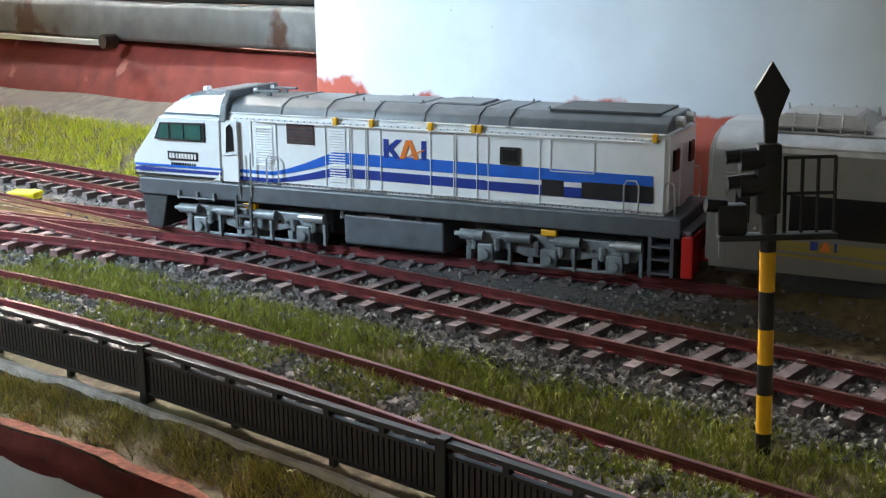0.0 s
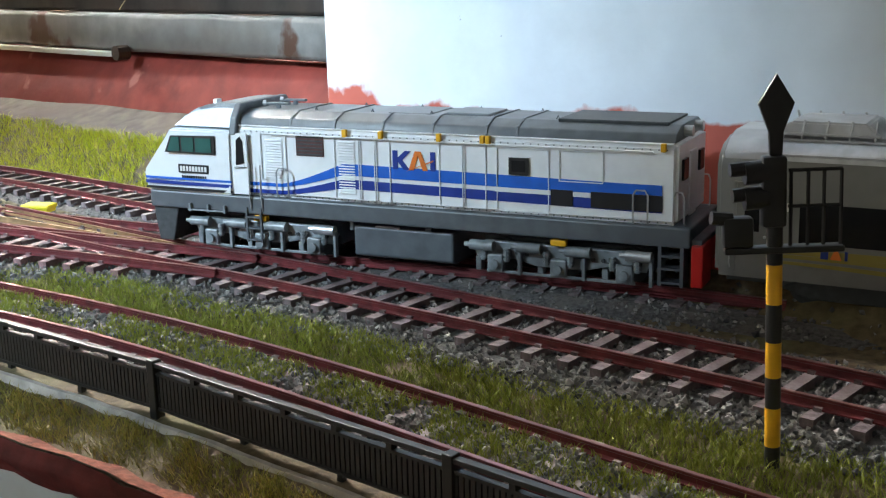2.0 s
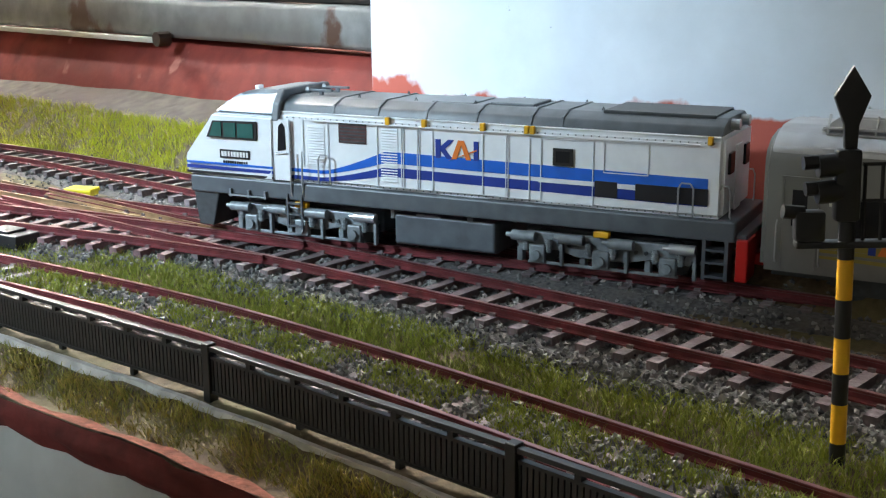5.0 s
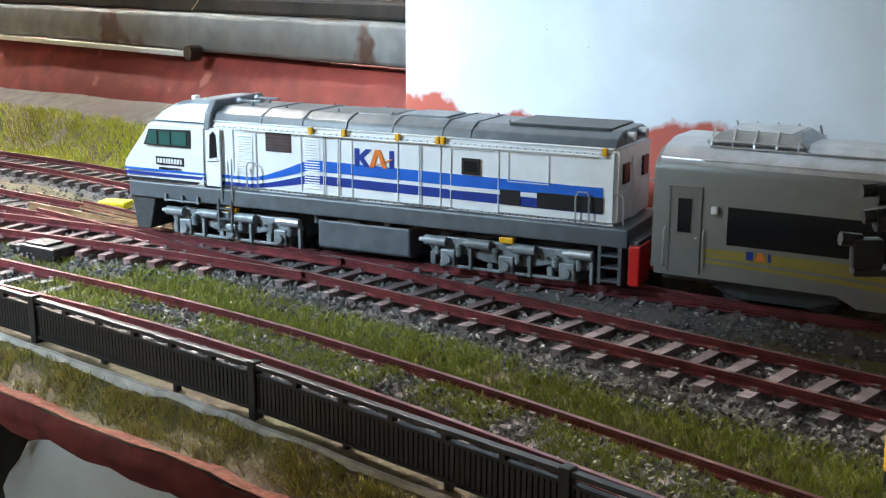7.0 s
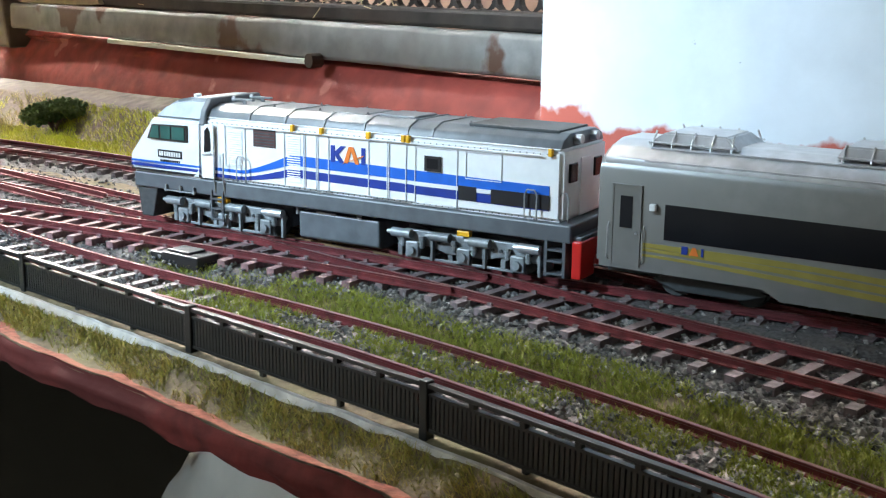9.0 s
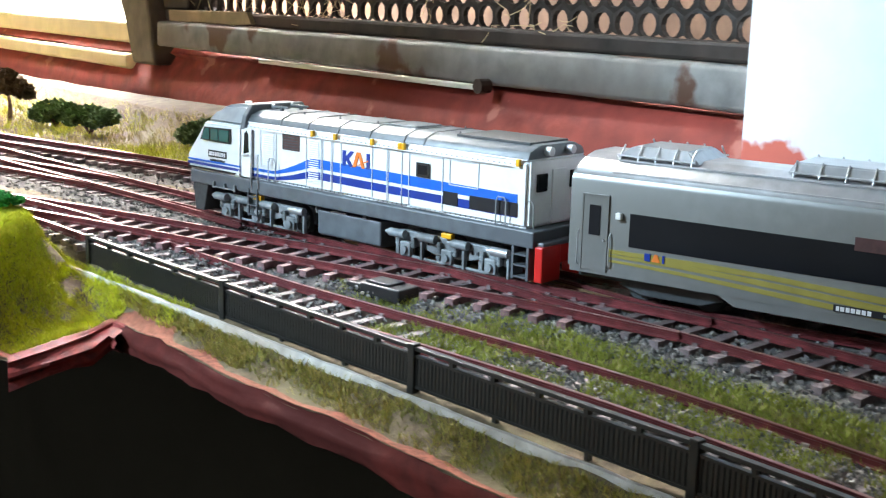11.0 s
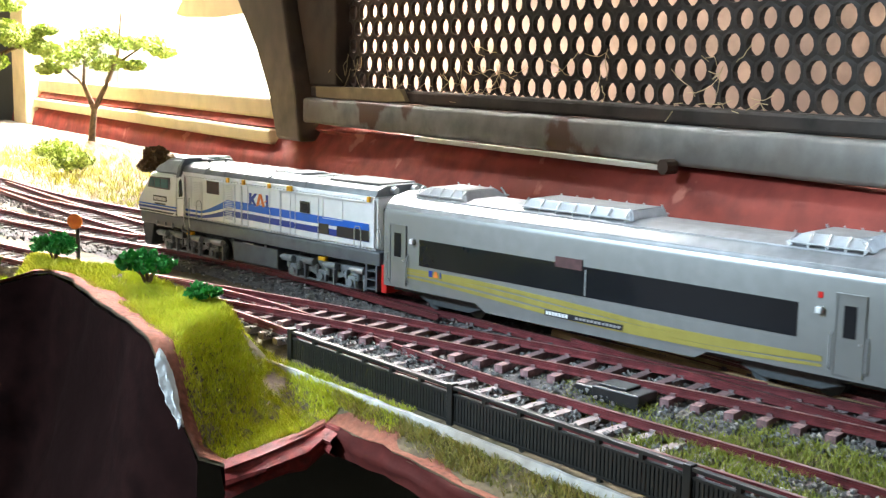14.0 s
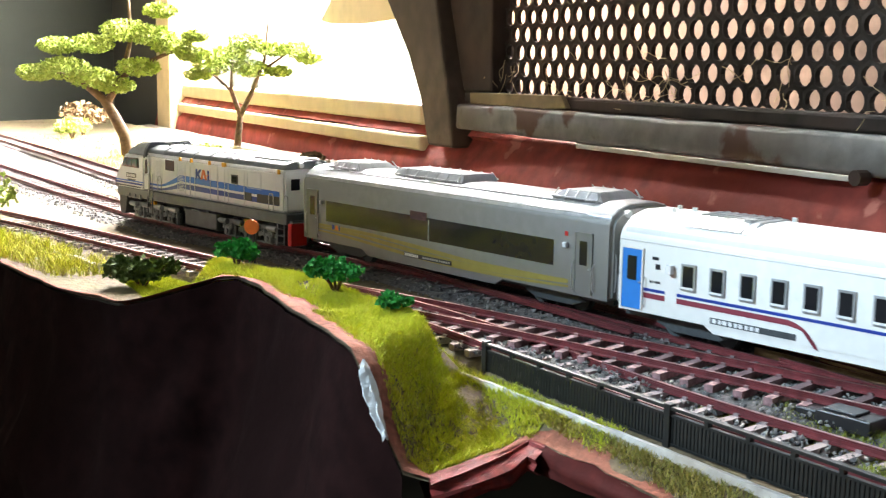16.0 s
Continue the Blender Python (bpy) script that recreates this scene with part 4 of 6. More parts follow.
# ---------------- fence ----------------
def fence():
    seg = np.r_[0, np.cumsum(np.linalg.norm(np.diff(LINE_FENCE, axis=0), axis=1))]
    at = lambda s: Vector((float(np.interp(s, seg, LINE_FENCE[:, 0])), float(np.interp(s, seg, LINE_FENCE[:, 1])), 0))
    total, bay = seg[-1], 0.0758
    s = total
    post, mid, slat_me = None, None, None
    top, foot, low = 0.0027, -0.0092, -0.0071
    while s - bay > 0:
        a, b = at(s), at(s - bay)
        ang = math.degrees(math.atan2(b.y - a.y, b.x - a.x))
        L = (b - a).length
        fe = thing("fence", "black model fence panel with close slats and open top rail", "fence", "fence panels", m=pose(a.x, a.y, 0, 0, 0, ang))
        done("end_post", box(B(), -0.0011, 0.0011, -0.0011, 0.0011, foot, top + 0.0005, 0.0002), FENCE_METAL, fe)
        done("top_rail", box(B(), 0.0011, L - 0.0011, -0.0008, 0.0008, top - 0.0009, top, 0.0001), FENCE_METAL, fe)
        done("second_rail", box(B(), 0.0011, L - 0.0011, -0.0006, 0.0006, top - 0.0026, top - 0.0020), FENCE_METAL, fe)
        done("bottom_rail", box(B(), 0.0011, L - 0.0011, -0.0006, 0.0006, low, low + 0.0006), FENCE_METAL, fe)
        for k in range(1, 6):
            x = L * k / 6
            done("stud", box(B(), x - 0.0006, x + 0.0006, -0.0007, 0.0007, top - 0.0020, top - 0.0009), FENCE_METAL, fe)
            if k % 2 == 0:
                done("leg", box(B(), x - 0.0006, x + 0.0006, 0.0002, 0.0014, foot, low), FENCE_METAL, fe)
        me = bpy.data.meshes.new("slat")
        bm = box(B(), -0.00042, 0.00042, -0.0004, 0.0004, low + 0.0006, top - 0.0026)
        bm.to_mesh(me)
        bm.free()
        me.materials.append(FENCE_METAL)
        n = int(L / 0.00118)
        for k in range(1, n):
            ob = new("slat", me)
            ob.parent = fe
            ob.matrix_basis = Matrix.Translation((L * k / n, 0, 0))
        done("backing", box(B(), 0.0011, L - 0.0011, 0.00045, 0.0007, low + 0.0006, top - 0.0026), FENCE_METAL, fe)
        s -= bay


fence()


# ---------------- signal ----------------
def signal():
    sg = thing("signal_post", "black and yellow banded model railway signal with a diamond top", "railway signal", m=pose(-0.0822, 0.1697, -0.003, 0, -2.0, 0))
    r, z = 0.00125, 0.0
    for h, m_ in ((0.0036, BLACK_PLASTIC), (0.0065, YELLOW), (0.0051, BLACK_PLASTIC), (0.0058, YELLOW), (0.0062, BLACK_PLASTIC), (0.0064, YELLOW), (0.0165, BLACK_PLASTIC)):
        soft(done("pole_band", cyl(B(), (0, 0, z), (0, 0, z + h), r if m_ is YELLOW else r * 1.01, 16), m_, sg))
        z += h
    face = math.radians(40)
    turn = Matrix.Rotation(face, 3, "Z")

    def put(name, bm, label=""):
        bmesh.ops.rotate(bm, verts=bm.verts, cent=(0, 0, 0), matrix=turn)
        return soft(done(name, bm, BLACK_PLASTIC, sg, label))

    put("diamond", prism(B(), [(0, z + 0.0130), (0.0027, z + 0.0085), (0.0011, z + 0.0042), (0.0009, z), (-0.0009, z), (-0.0011, z + 0.0042), (-0.0027, z + 0.0085)], -0.0006, 0.0006, "y", 0.0001), "black diamond plate")
    put("lamp_box", box(B(), -0.0022, 0.0016, -0.0016, 0.0014, z - 0.0105, z + 0.0006, 0.0006))
    for zz, x0 in ((z - 0.0018, -0.0070), (z - 0.0058, -0.0066)):
        bm = B()
        cyl(bm, (-0.0012, -0.0002, zz), (-0.0048, -0.0004, zz - 0.0002), 0.0018, 12)
        cyl(bm, (-0.0040, -0.0004, zz + 0.0006), (x0, -0.0006, zz + 0.0004), 0.0011, 10)
        put("lamp_head", bm, "black hooded lamp")
    bm = B()
    box(bm, -0.0080, -0.0034, -0.0014, 0.0014, z - 0.0136, z - 0.0088, 0.0005)
    cyl(bm, (-0.0066, 0, z - 0.0092), (-0.0098, -0.0004, z - 0.0088), 0.0011, 10)
    put("lamp_head", bm, "black hooded lamp")
    put("platform", box(B(), -0.0078, 0.0104, -0.0014, 0.0014, z - 0.0146, z - 0.0136, 0.0002))
    for o in (0.0024, 0.0050, 0.0074, 0.0100):
        put("railing_post", tube(B(), [(o, 0, z - 0.0136), (o, 0, z - 0.0018)], 0.00030, 5))
    for zz in (z - 0.0018, z - 0.0074):
        put("railing_bar", tube(B(), [(0.0020, 0, zz), (0.0101, 0, zz)], 0.00030, 5))


signal()


# ---------------- small lineside things ----------------
def point_motor(x, y, turn):
    ob = thing("point_machine", "flat black point machine box beside the track", "switch box", m=pose(x, y, -0.003, 0, 0, turn))
    done("case", box(B(), -0.0075, 0.0075, -0.0042, 0.0042, 0, 0.0040, 0.0004), BLACK_PLASTIC, ob)
    done("cover", box(B(), -0.0060, 0.0030, -0.0032, 0.0032, 0.0040, 0.0047, 0.0002), BLACK_PLASTIC, ob)
    done("foot", box(B(), -0.0140, -0.0078, -0.0030, 0.0030, 0, 0.0030, 0.0003), BLACK_PLASTIC, ob)
    done("rod", box(B(), -0.002, 0.002, 0.0042, 0.0140, 0.0022, 0.0028), BLACK_PLASTIC, ob)


point_motor(-0.3230, 0.1487, 12)
ob = thing("marker_box", "small lemon-yellow plastic box lying on the ballast", "box", m=pose(-0.3690, 0.1965, -0.0016, 0, 0, 30))
done("lid", box(B(), -0.0052, 0.0052, -0.0032, 0.0032, 0.0012, 0.0026, 0.0004), LEMON, ob)
done("tray", box(B(), -0.0046, 0.0046, -0.0027, 0.0027, 0, 0.0012), LEMON, ob)

ob = thing("disc_signal", "small orange disc sign on a dark post", "railway sign", m=pose(-0.5750, 0.0800, -0.003, 0, 0, 0))
done("post", tube(B(), [(0, 0, 0), (0, 0, 0.019)], 0.0008, 8), BLACK_PLASTIC, ob)
bm = B()
cyl(bm, (0.0008, -0.0008, 0.021), (0.0016, -0.0016, 0.021), 0.0031, 20)
done("disc", bm, LAMP_ORANGE, ob, "orange round disc")


def leaf_cloud(centres, count, size, seed, flat=0.62):
    r = np.random.RandomState(seed)
    v, f = [], []
    for _ in range(count):
        cx, cy, cz, rad = centres[r.randint(len(centres))]
        d = r.randn(3)
        d /= np.linalg.norm(d)
        p = np.array((cx, cy, cz)) + d * rad * r.rand() ** 0.33 * (1, 1, flat)
        u, w = r.randn(3), r.randn(3)
        u /= np.linalg.norm(u)
        w -= u * (w @ u)
        w /= np.linalg.norm(w)
        s = size * (0.5 + r.rand())
        k = len(v)
        v += [tuple(p - u * s), tuple(p + w * s * .6), tuple(p + u * s), tuple(p - w * s * .6 + d * s * .4)]
        f += [(k, k + 1, k + 2), (k, k + 2, k + 3)]
    return v, f


def leaves(name, data, material, parent):
    me = bpy.data.meshes.new(name)
    me.from_pydata(data[0], [], data[1])
    me.materials.append(material)
    ob = new(name, me)
    ob.parent = parent
    return ob


def shrub(x, y, z, w, h, material, label, seed, count=700, size=0.0011):
    ob = thing("shrub", label, "bush", "model shrubs", m=pose(x, y, z))
    r = random.Random(seed)
    bm = B()
    tips = []
    for k in range(6):
        a = k * 1.05 + r.random()
        tip = (w * .55 * math.cos(a) * r.uniform(.4, 1), w * .55 * math.sin(a) * r.uniform(.4, 1), h * r.uniform(.55, .8))
        tube(bm, [(0, 0, -0.001), (tip[0] * .3, tip[1] * .3, h * .3), tip], [h * .05, h * .035, h * .012], 5)
        tips.append((*tip, w * r.uniform(.26, .4)))
    done("stem", bm, BARK, ob)
    leaves("foliage", leaf_cloud(tips + [(0, 0, h * .75, w * .42)], count, size, seed), material, ob)


shrub(-0.472, 0.0735, ground_z(-.472, .0735), 0.0130, 0.0120, LEAF_EMERALD, "small emerald green foam shrub on a twiggy stem", 1, 1100, 0.0010)
shrub(-0.530, 0.0590, ground_z(-.530, .059), 0.0120, 0.0100, LEAF_EMERALD, "low dark green foam shrub at the knoll's top", 2, 900, 0.0011)
shrub(-0.444, 0.0815, ground_z(-.444, .0815), 0.0080, 0.0055, LEAF_EMERALD, "tiny green sprig beside the track", 3, 500, 0.0009)
shrub(-0.571, 0.034, ground_z(-.571, .034), 0.0180, 0.0110, LEAF_DARK, "dark spreading shrub beyond the knoll", 4, 1000, 0.0014)
shrub(-0.622, 0.2390, -0.002, 0.0220, 0.0150, LEAF_DARK, "dark green bush behind the rear track", 5, 1700, 0.0015)
shrub(-0.715, 0.2120, -0.002, 0.0220, 0.0140, LEAF_DARK, "dark green bush behind the rear track", 6, 1700, 0.0015)
shrub(-0.765, 0.2100, -0.002, 0.0240, 0.0120, LEAF_DARK, "dark green bush behind the rear track", 7, 1500, 0.0015)
shrub(-0.980, 0.1900, -0.002, 0.0280, 0.0130, LEAF_PALE, "sunlit yellow-green bush among the far trees", 8, 1300, 0.0017)
shrub(-1.080, 0.2050, -0.002, 0.0300, 0.0140, LEAF_PALE, "sunlit yellow-green bush among the far trees", 9, 1300, 0.0017)
shrub(-1.520, 0.1900, -0.002, 0.040, 0.036, LEAF_BROWN, "brownish dry shrub at the far end", 10, 900, 0.003)
shrub(-1.450, 0.1650, -0.002, 0.030, 0.020, LEAF_PALE, "glowing yellow-green tuft at the far end", 11, 700, 0.0022)
shrub(-0.770, -0.020, ground_z(-.77, -.02), 0.045, 0.024, LEAF_PALE, "pale yellow-green shrub on the far bank", 12, 1500, 0.0020)


def tree(x, y, limbs, clumps, material, label, seed, count, size):
    ob = thing("tree", label, "tree", "model trees", m=pose(x, y, -0.003, 0, 0, 68))
    bm = B()
    for pts, radii in limbs:
        tube(bm, pts, radii, 8)
    soft(done("trunk", bm, BARK, ob), 60)
    leaves("crown", leaf_cloud(clumps, count, size, seed, 0.42), material, ob)


# small brown tree, and the two taller ones by the window
tree(-0.798, 0.193, [([(0, 0, 0), (0.0006, 0, 0.010), (-0.0004, 0, 0.021)], [0.0016, 0.0012, 0.0007])],
     [(0, 0, 0.024, 0.0105), (-0.005, 0, 0.021, 0.008), (0.006, 0, 0.020, 0.0085), (0.010, 0, 0.017, 0.005), (-0.002, 0, 0.029, 0.007)], LEAF_BROWN, "small dark brown model tree with a rounded crown", 1, 2300, 0.0018)
tree(-1.175, 0.262, [([(0, 0, 0), (0.002, 0, 0.020), (0.004, 0, 0.038), (-0.004, -0.002, 0.060), (-0.003, 0, 0.085)], [0.0038, 0.0032, 0.0026, 0.0018, 0.0008]),
                     ([(0.004, 0, 0.038), (0.014, 0, 0.058), (0.026, 0.003, 0.088), (0.030, 0, 0.128)], [0.0026, 0.0022, 0.0015, 0.0006]),
                     ([(0.026, 0, 0.080), (0.046, 0, 0.094), (0.062, 0, 0.098)], [0.0014, 0.001, 0.0005]), ([(-0.004, 0, 0.060), (-0.024, 0, 0.078)], [0.0016, 0.0006])],
     [(-0.022, 0, .082, .020), (-0.006, 0, .092, .020), (0.014, 0, .080, .018), (0.034, 0, .098, .016), (0.052, 0, .098, .018), (0.066, 0, .090, .012), (0.010, 0, .104, .017), (-0.034, 0, .074, .013), (0.040, 0, .078, .012)],
     LEAF_PALE, "slender model tree with sparse pale green foliage before the window", 2, 6500, 0.0016)
tree(-1.200, 0.170, [([(0, 0, 0), (-0.003, 0, 0.018), (-0.012, 0, 0.036), (-0.020, 0, 0.050)], [0.0065, 0.0056, 0.0050, 0.0042]),
                     ([(-0.020, 0, 0.050), (-0.040, 0, 0.066), (-0.070, 0, 0.078)], [0.0040, 0.0026, 0.001]), ([(-0.018, 0, 0.048), (-0.004, 0, 0.072), (0.004, 0, 0.105), (0.002, 0, .150)], [0.0036, 0.003, 0.002, 0.001]),
                     ([(-0.004, 0, 0.072), (0.030, 0, 0.090), (0.052, 0, .098)], [0.0028, 0.0018, 0.0008])],
     [(-0.055, 0, .078, .024), (-0.078, 0, .074, .018), (-0.030, 0, .070, .022), (-0.010, 0, .064, .018), (0.010, 0, .080, .020), (0.000, 0, .112, .024), (0.022, 0, .108, .022), (-0.030, 0, .100, .020), (-0.060, 0, .098, .018), (0.040, 0, .100, .020), (0.058, 0, .092, .016), (-0.004, 0, .150, .018), (0.030, 0, .130, .016), (0.060, 0, .108, .012)],
     LEAF_PALE, "stout twisted model tree with layered pale green foliage", 3, 15000, 0.0017)


# ---------------- train ----------------
def plate(bm, poly, y, thick=0.00014):
    """A thin decal or panel on the side at y, standing proud outwards."""
    s = 1 if y > 0 else -1
    return prism(bm, poly, y, y + s * thick, "y")


def rect(x0, x1, z0, z1):
    return [(x0, z0), (x1, z0), (x1, z1), (x0, z1)]


def band(xs, low, high):
    return [(x, low(x)) for x in xs] + [(x, high(x)) for x in reversed(xs)]


def bars(bm, x0, x1, z0, z1, y, n, seed=1):
    """Unreadable lettering as short bars."""
    r, x = random.Random(seed), x0
    w = (x1 - x0) / n
    for k in range(n):
        plate(bm, rect(x + w * .12, x + w * r.uniform(.7, .92), z0, z1), y, 0.00012)
        x += w
    return bm


def wheelset(parent, x, r=0.0045):
    bm = B()
    z = 0.0020 + r
    for s in (-1, 1):
        cyl(bm, (x, s * 0.0070, z), (x, s * 0.0092, z), r, 20)
        cyl(bm, (x, s * 0.0066, z), (x, s * 0.0070, z), r * 1.1, 20)
    cyl(bm, (x, -0.0092, z), (x, 0.0092, z), 0.0012, 8)
    return soft(done("wheelset", bm, DARK_GRILLE, parent))


def loco_bogie(parent, cx):
    bg = done("bogie", box(B(), cx - 0.022, cx + 0.022, -0.0075, 0.0075, 0.0050, 0.0110, 0.0006), GREY_FRAME, parent)
    for dx in (-0.0165, 0.0, 0.0165):
        wheelset(bg, cx + dx)
    for s in (-1, 1):
        y0, y1 = s * 0.0108, s * 0.0126
        bm = B()
        prism(bm, [(cx - 0.0230, 0.0088), (cx - 0.0215, 0.0060), (cx - 0.0120, 0.0066), (cx - 0.0060, 0.0052), (cx + 0.0060, 0.0052), (cx + 0.0120, 0.0066), (cx + 0.0215, 0.0060), (cx + 0.0230, 0.0088), (cx + 0.0200, 0.0108), (cx - 0.0200, 0.0108)], min(y0, y1), max(y0, y1), "y", 0.0003)
        done("side_frame", bm, GREY_BOGIE, bg)
        for dx in (-0.0165, 0.0, 0.0165):
            bm = B()
            box(bm, cx + dx - 0.0021, cx + dx + 0.0021, min(s * .0126, s * .0142), max(s * .0126, s * .0142), 0.0034, 0.0078, 0.0004)
            cyl(bm, (cx + dx, s * 0.0140, 0.0054), (cx + dx, s * 0.0150, 0.0054), 0.0012, 10)
            done("axle_box", bm, GREY_BOGIE, bg)
            done("brake_shoe", box(B(), cx + dx + 0.0046, cx + dx + 0.0062, min(s * .0095, s * .0118), max(s * .0095, s * .0118), 0.0028, 0.0064, 0.0003), GREY_BOGIE, bg)
        for dx, zz in ((-0.0195, 0.0102), (-0.0045, 0.0100), (0.0080, 0.0100), (0.0205, 0.0098)):
            bm = B()
            cyl(bm, (cx + dx - 0.0036, s * 0.0138, zz), (cx + dx + 0.0026, s * 0.0138, zz), 0.0013, 12)
            cyl(bm, (cx + dx + 0.0026, s * 0.0138, zz), (cx + dx + 0.0042, s * 0.0138, zz), 0.0006, 8)
            soft(done("brake_cylinder", bm, STEEL_WIRE if dx == -0.0195 else GREY_BOGIE, bg, "pale grey brake cylinder"))
        for dx in (-0.0165, 0.0, 0.0165):
            for e in (-0.0031, 0.0031):
                bm = cyl(B(), (cx + dx + e, s * 0.0136, 0.0062), (cx + dx + e, s * 0.0136, 0.0094), 0.00075, 8)
                for k in range(3):
                    cyl(bm, (cx + dx + e, s * 0.0136, 0.0067 + k * .0009), (cx + dx + e, s * 0.0136, 0.0070 + k * .0009), 0.0010, 8)
                done("coil_spring", bm, GREY_BOGIE, bg)
            done("hanger", box(B(), cx + dx - 0.0068, cx + dx - 0.0060, *sorted((s * .0126, s * .0140)), 0.0030, 0.0098, 0.0001), GREY_BOGIE, bg)
        for dx in (-0.0200, -0.0110, -0.0085, 0.0085, 0.0110, 0.0200):
            done("bolt", cyl(B(), (cx + dx, s * .0124, .0082), (cx + dx, s * .0131, .0082), 0.0005, 6), DARK_GRILLE, bg)
        done("lower_bar", box(B(), cx - 0.0190, cx + 0.0190, min(s * .0128, s * .0134), max(s * .0128, s * .0134), 0.0030, 0.0037, 0.0001), GREY_BOGIE, bg)
        done("yellow_stop", box(B(), cx - 0.0022, cx + 0.0018, min(s * .0128, s * .0146), max(s * .0128, s * .0146), 0.0112, 0.0128, 0.0003), YELLOW, bg, "yellow painted bogie stop")


def rail_loop(parent, x0, x1, z0, z1, y, name="handrail"):
    s = 1 if y > 0 else -1
    pts = [(x0, y, z0), (x0, y + s * .0008, z0 + .0006), (x0, y + s * .0008, z1 - .0012), (x0 + (x1 - x0) * .2, y + s * .0008, z1), (x1 - (x1 - x0) * .2, y + s * .0008, z1), (x1, y + s * .0008, z1 - .0012), (x1, y + s * .0008, z0 + .0006), (x1, y, z0)]
    return done(name, tube(B(), pts, 0.00022, 6), STEEL_WIRE, parent)


def locomotive():
    lo = thing("locomotive", "white diesel locomotive model with blue waves and grey roof", "locomotive")
    HX, HW, CW = 0.0785, 0.0137, 0.0155
    body = done("underframe", box(B(), -0.0770, 0.0765, -0.0150, 0.0150, 0.0132, 0.0180, 0.0005), GREY_FRAME, lo)
    # hood with rounded shoulders
    bm = prism(B(), [(-HW, 0.0180), (HW, 0.0180), (HW, 0.0368), (0.0128, 0.0375), (-0.0128, 0.0375), (-HW, 0.0368)], -0.0735, 0.0475, "x")
    bmesh.ops.bevel(bm, geom=[e for e in bm.edges if all(abs(v.co.x + 0.0735) < 1e-5 for v in e.verts) or (abs(e.verts[0].co.x - e.verts[1].co.x) > .05)], offset=0.0010, segments=3, affect="EDGES")
    soft(done("hood", bm, WHITE_BODY, lo))
    bm = prism(B(), [(-0.0134, 0.0370), (0.0134, 0.0370), (0.0122, 0.0392), (0.0080, 0.0408), (-0.0080, 0.0408), (-0.0122, 0.0392)], -0.0728, 0.0478, "x", 0.0004)
    soft(done("hood_roof", bm, GREY_ROOF, lo, "grey curved hood roof with seams"))
    for x in (0.030, 0.0165, 0.0025, -0.0115, -0.0260, -0.0340):
        bm = prism(B(), [(-0.0136, 0.0372), (0.0136, 0.0372), (0.0124, 0.0395), (0.0081, 0.04105), (-0.0081, 0.04105), (-0.0124, 0.0395)], x - 0.00025, x + 0.00025, "x")
        done("roof_seam", bm, GREY_ROOF, lo)
    done("roof_grille", box(B(), -0.0700, -0.0430, -0.0088, 0.0088, 0.0404, 0.0413, 0.0002), DARK_GRILLE, lo, "dark radiator grille on the roof")
    done("exhaust_hatch", box(B(), -0.0240, -0.0120, -0.0060, 0.0060, 0.0405, 0.0414, 0.0003), GREY_ROOF, lo)
    done("roof_hatch", box(B(), -0.0080, 0.0040, -0.0070, 0.0070, 0.0404, 0.0411, 0.0003), GREY_ROOF, lo)
    for k in range(10):
        x, y = 0.026 - k * 0.0085, 0.0060 * (-1) ** k
        done("lifting_eye", tube(B(), [(x - .0005, y, .0404), (x, y, .0416), (x + .0005, y, .0404)], 0.0002, 5), GREY_ROOF, lo)
    for y in (-0.0035, 0.0050):
        bm = B()
        box(bm, 0.0350, 0.0420, y - 0.0006, y + 0.0006, 0.0418, 0.0424, 0.0001)
        box(bm, 0.0380, 0.0390, y - 0.0004, y + 0.0004, 0.0404, 0.0418)
        cyl(bm, (0.0420, y, .0421), (0.0432, y, .0421), 0.0008, 8)
        done("roof_horn", bm, GREY_ROOF, lo)
    # cab
    side = [(0.0480, 0.0180), (0.0775, 0.0180), (HX, 0.0232), (0.0700, 0.0338), (0.0690, 0.0354), (0.0480, 0.0354)]
    bm = prism(B(), side, -CW, CW, "y")
    for v in bm.verts:
        if v.co.x > 0.060:
            v.co.y *= 0.94
        if v.co.z > 0.033:
            v.co.y *= 0.965
    bmesh.ops.bevel(bm, geom=bm.edges[:], offset=0.0006, segments=3, affect="EDGES")
    soft(done("cab", bm, SILVER_CAB, lo, "silver-white slanted cab"))
    bm = prism(B(), [(0.0470, 0.0352), (0.0694, 0.0352), (0.0650, 0.0392), (0.0600, 0.0415), (0.0545, 0.0424), (0.0470, 0.0424)], -0.0147, 0.0147, "y")
    for v in bm.verts:
        if v.co.z > 0.038:
            v.co.y *= 0.80
        if v.co.x > 0.063:
            v.co.y *= 0.95
    bmesh.ops.bevel(bm, geom=bm.edges[:], offset=0.0012, segments=3, affect="EDGES")
    soft(done("cab_roof", bm, CAB_ROOF, lo, "pale grey rounded cab roof"))
    bm = prism(B(), [(-0.0152, 0.0345), (0.0152, 0.0345), (0.0140, 0.0392), (0.0112, 0.0427), (-0.0112, 0.0427), (-0.0140, 0.0392)], 0.0462, 0.0484, "x", 0.0004)
    done("roof_hoop", bm, GREY_ROOF, lo, "dark grey hoop behind the cab")
    # front windows and nose
    for s in (-1, 1):
        bm = B()
        ys = sorted((s * 0.0012, s * 0.0118))
        prism(bm, [(ys[0], 0.0272), (ys[1], 0.0272), (ys[1] * 0.98, 0.0330), (ys[0], 0.0330)], 0.0, 0.0006, "x")
        for v in bm.verts:
            v.co.x += 0.0785 - (v.co.z - 0.0232) * 0.802 - 0.0002
        done("windscreen", bm, GLASS_GREEN, lo, "dark greenish windscreen")
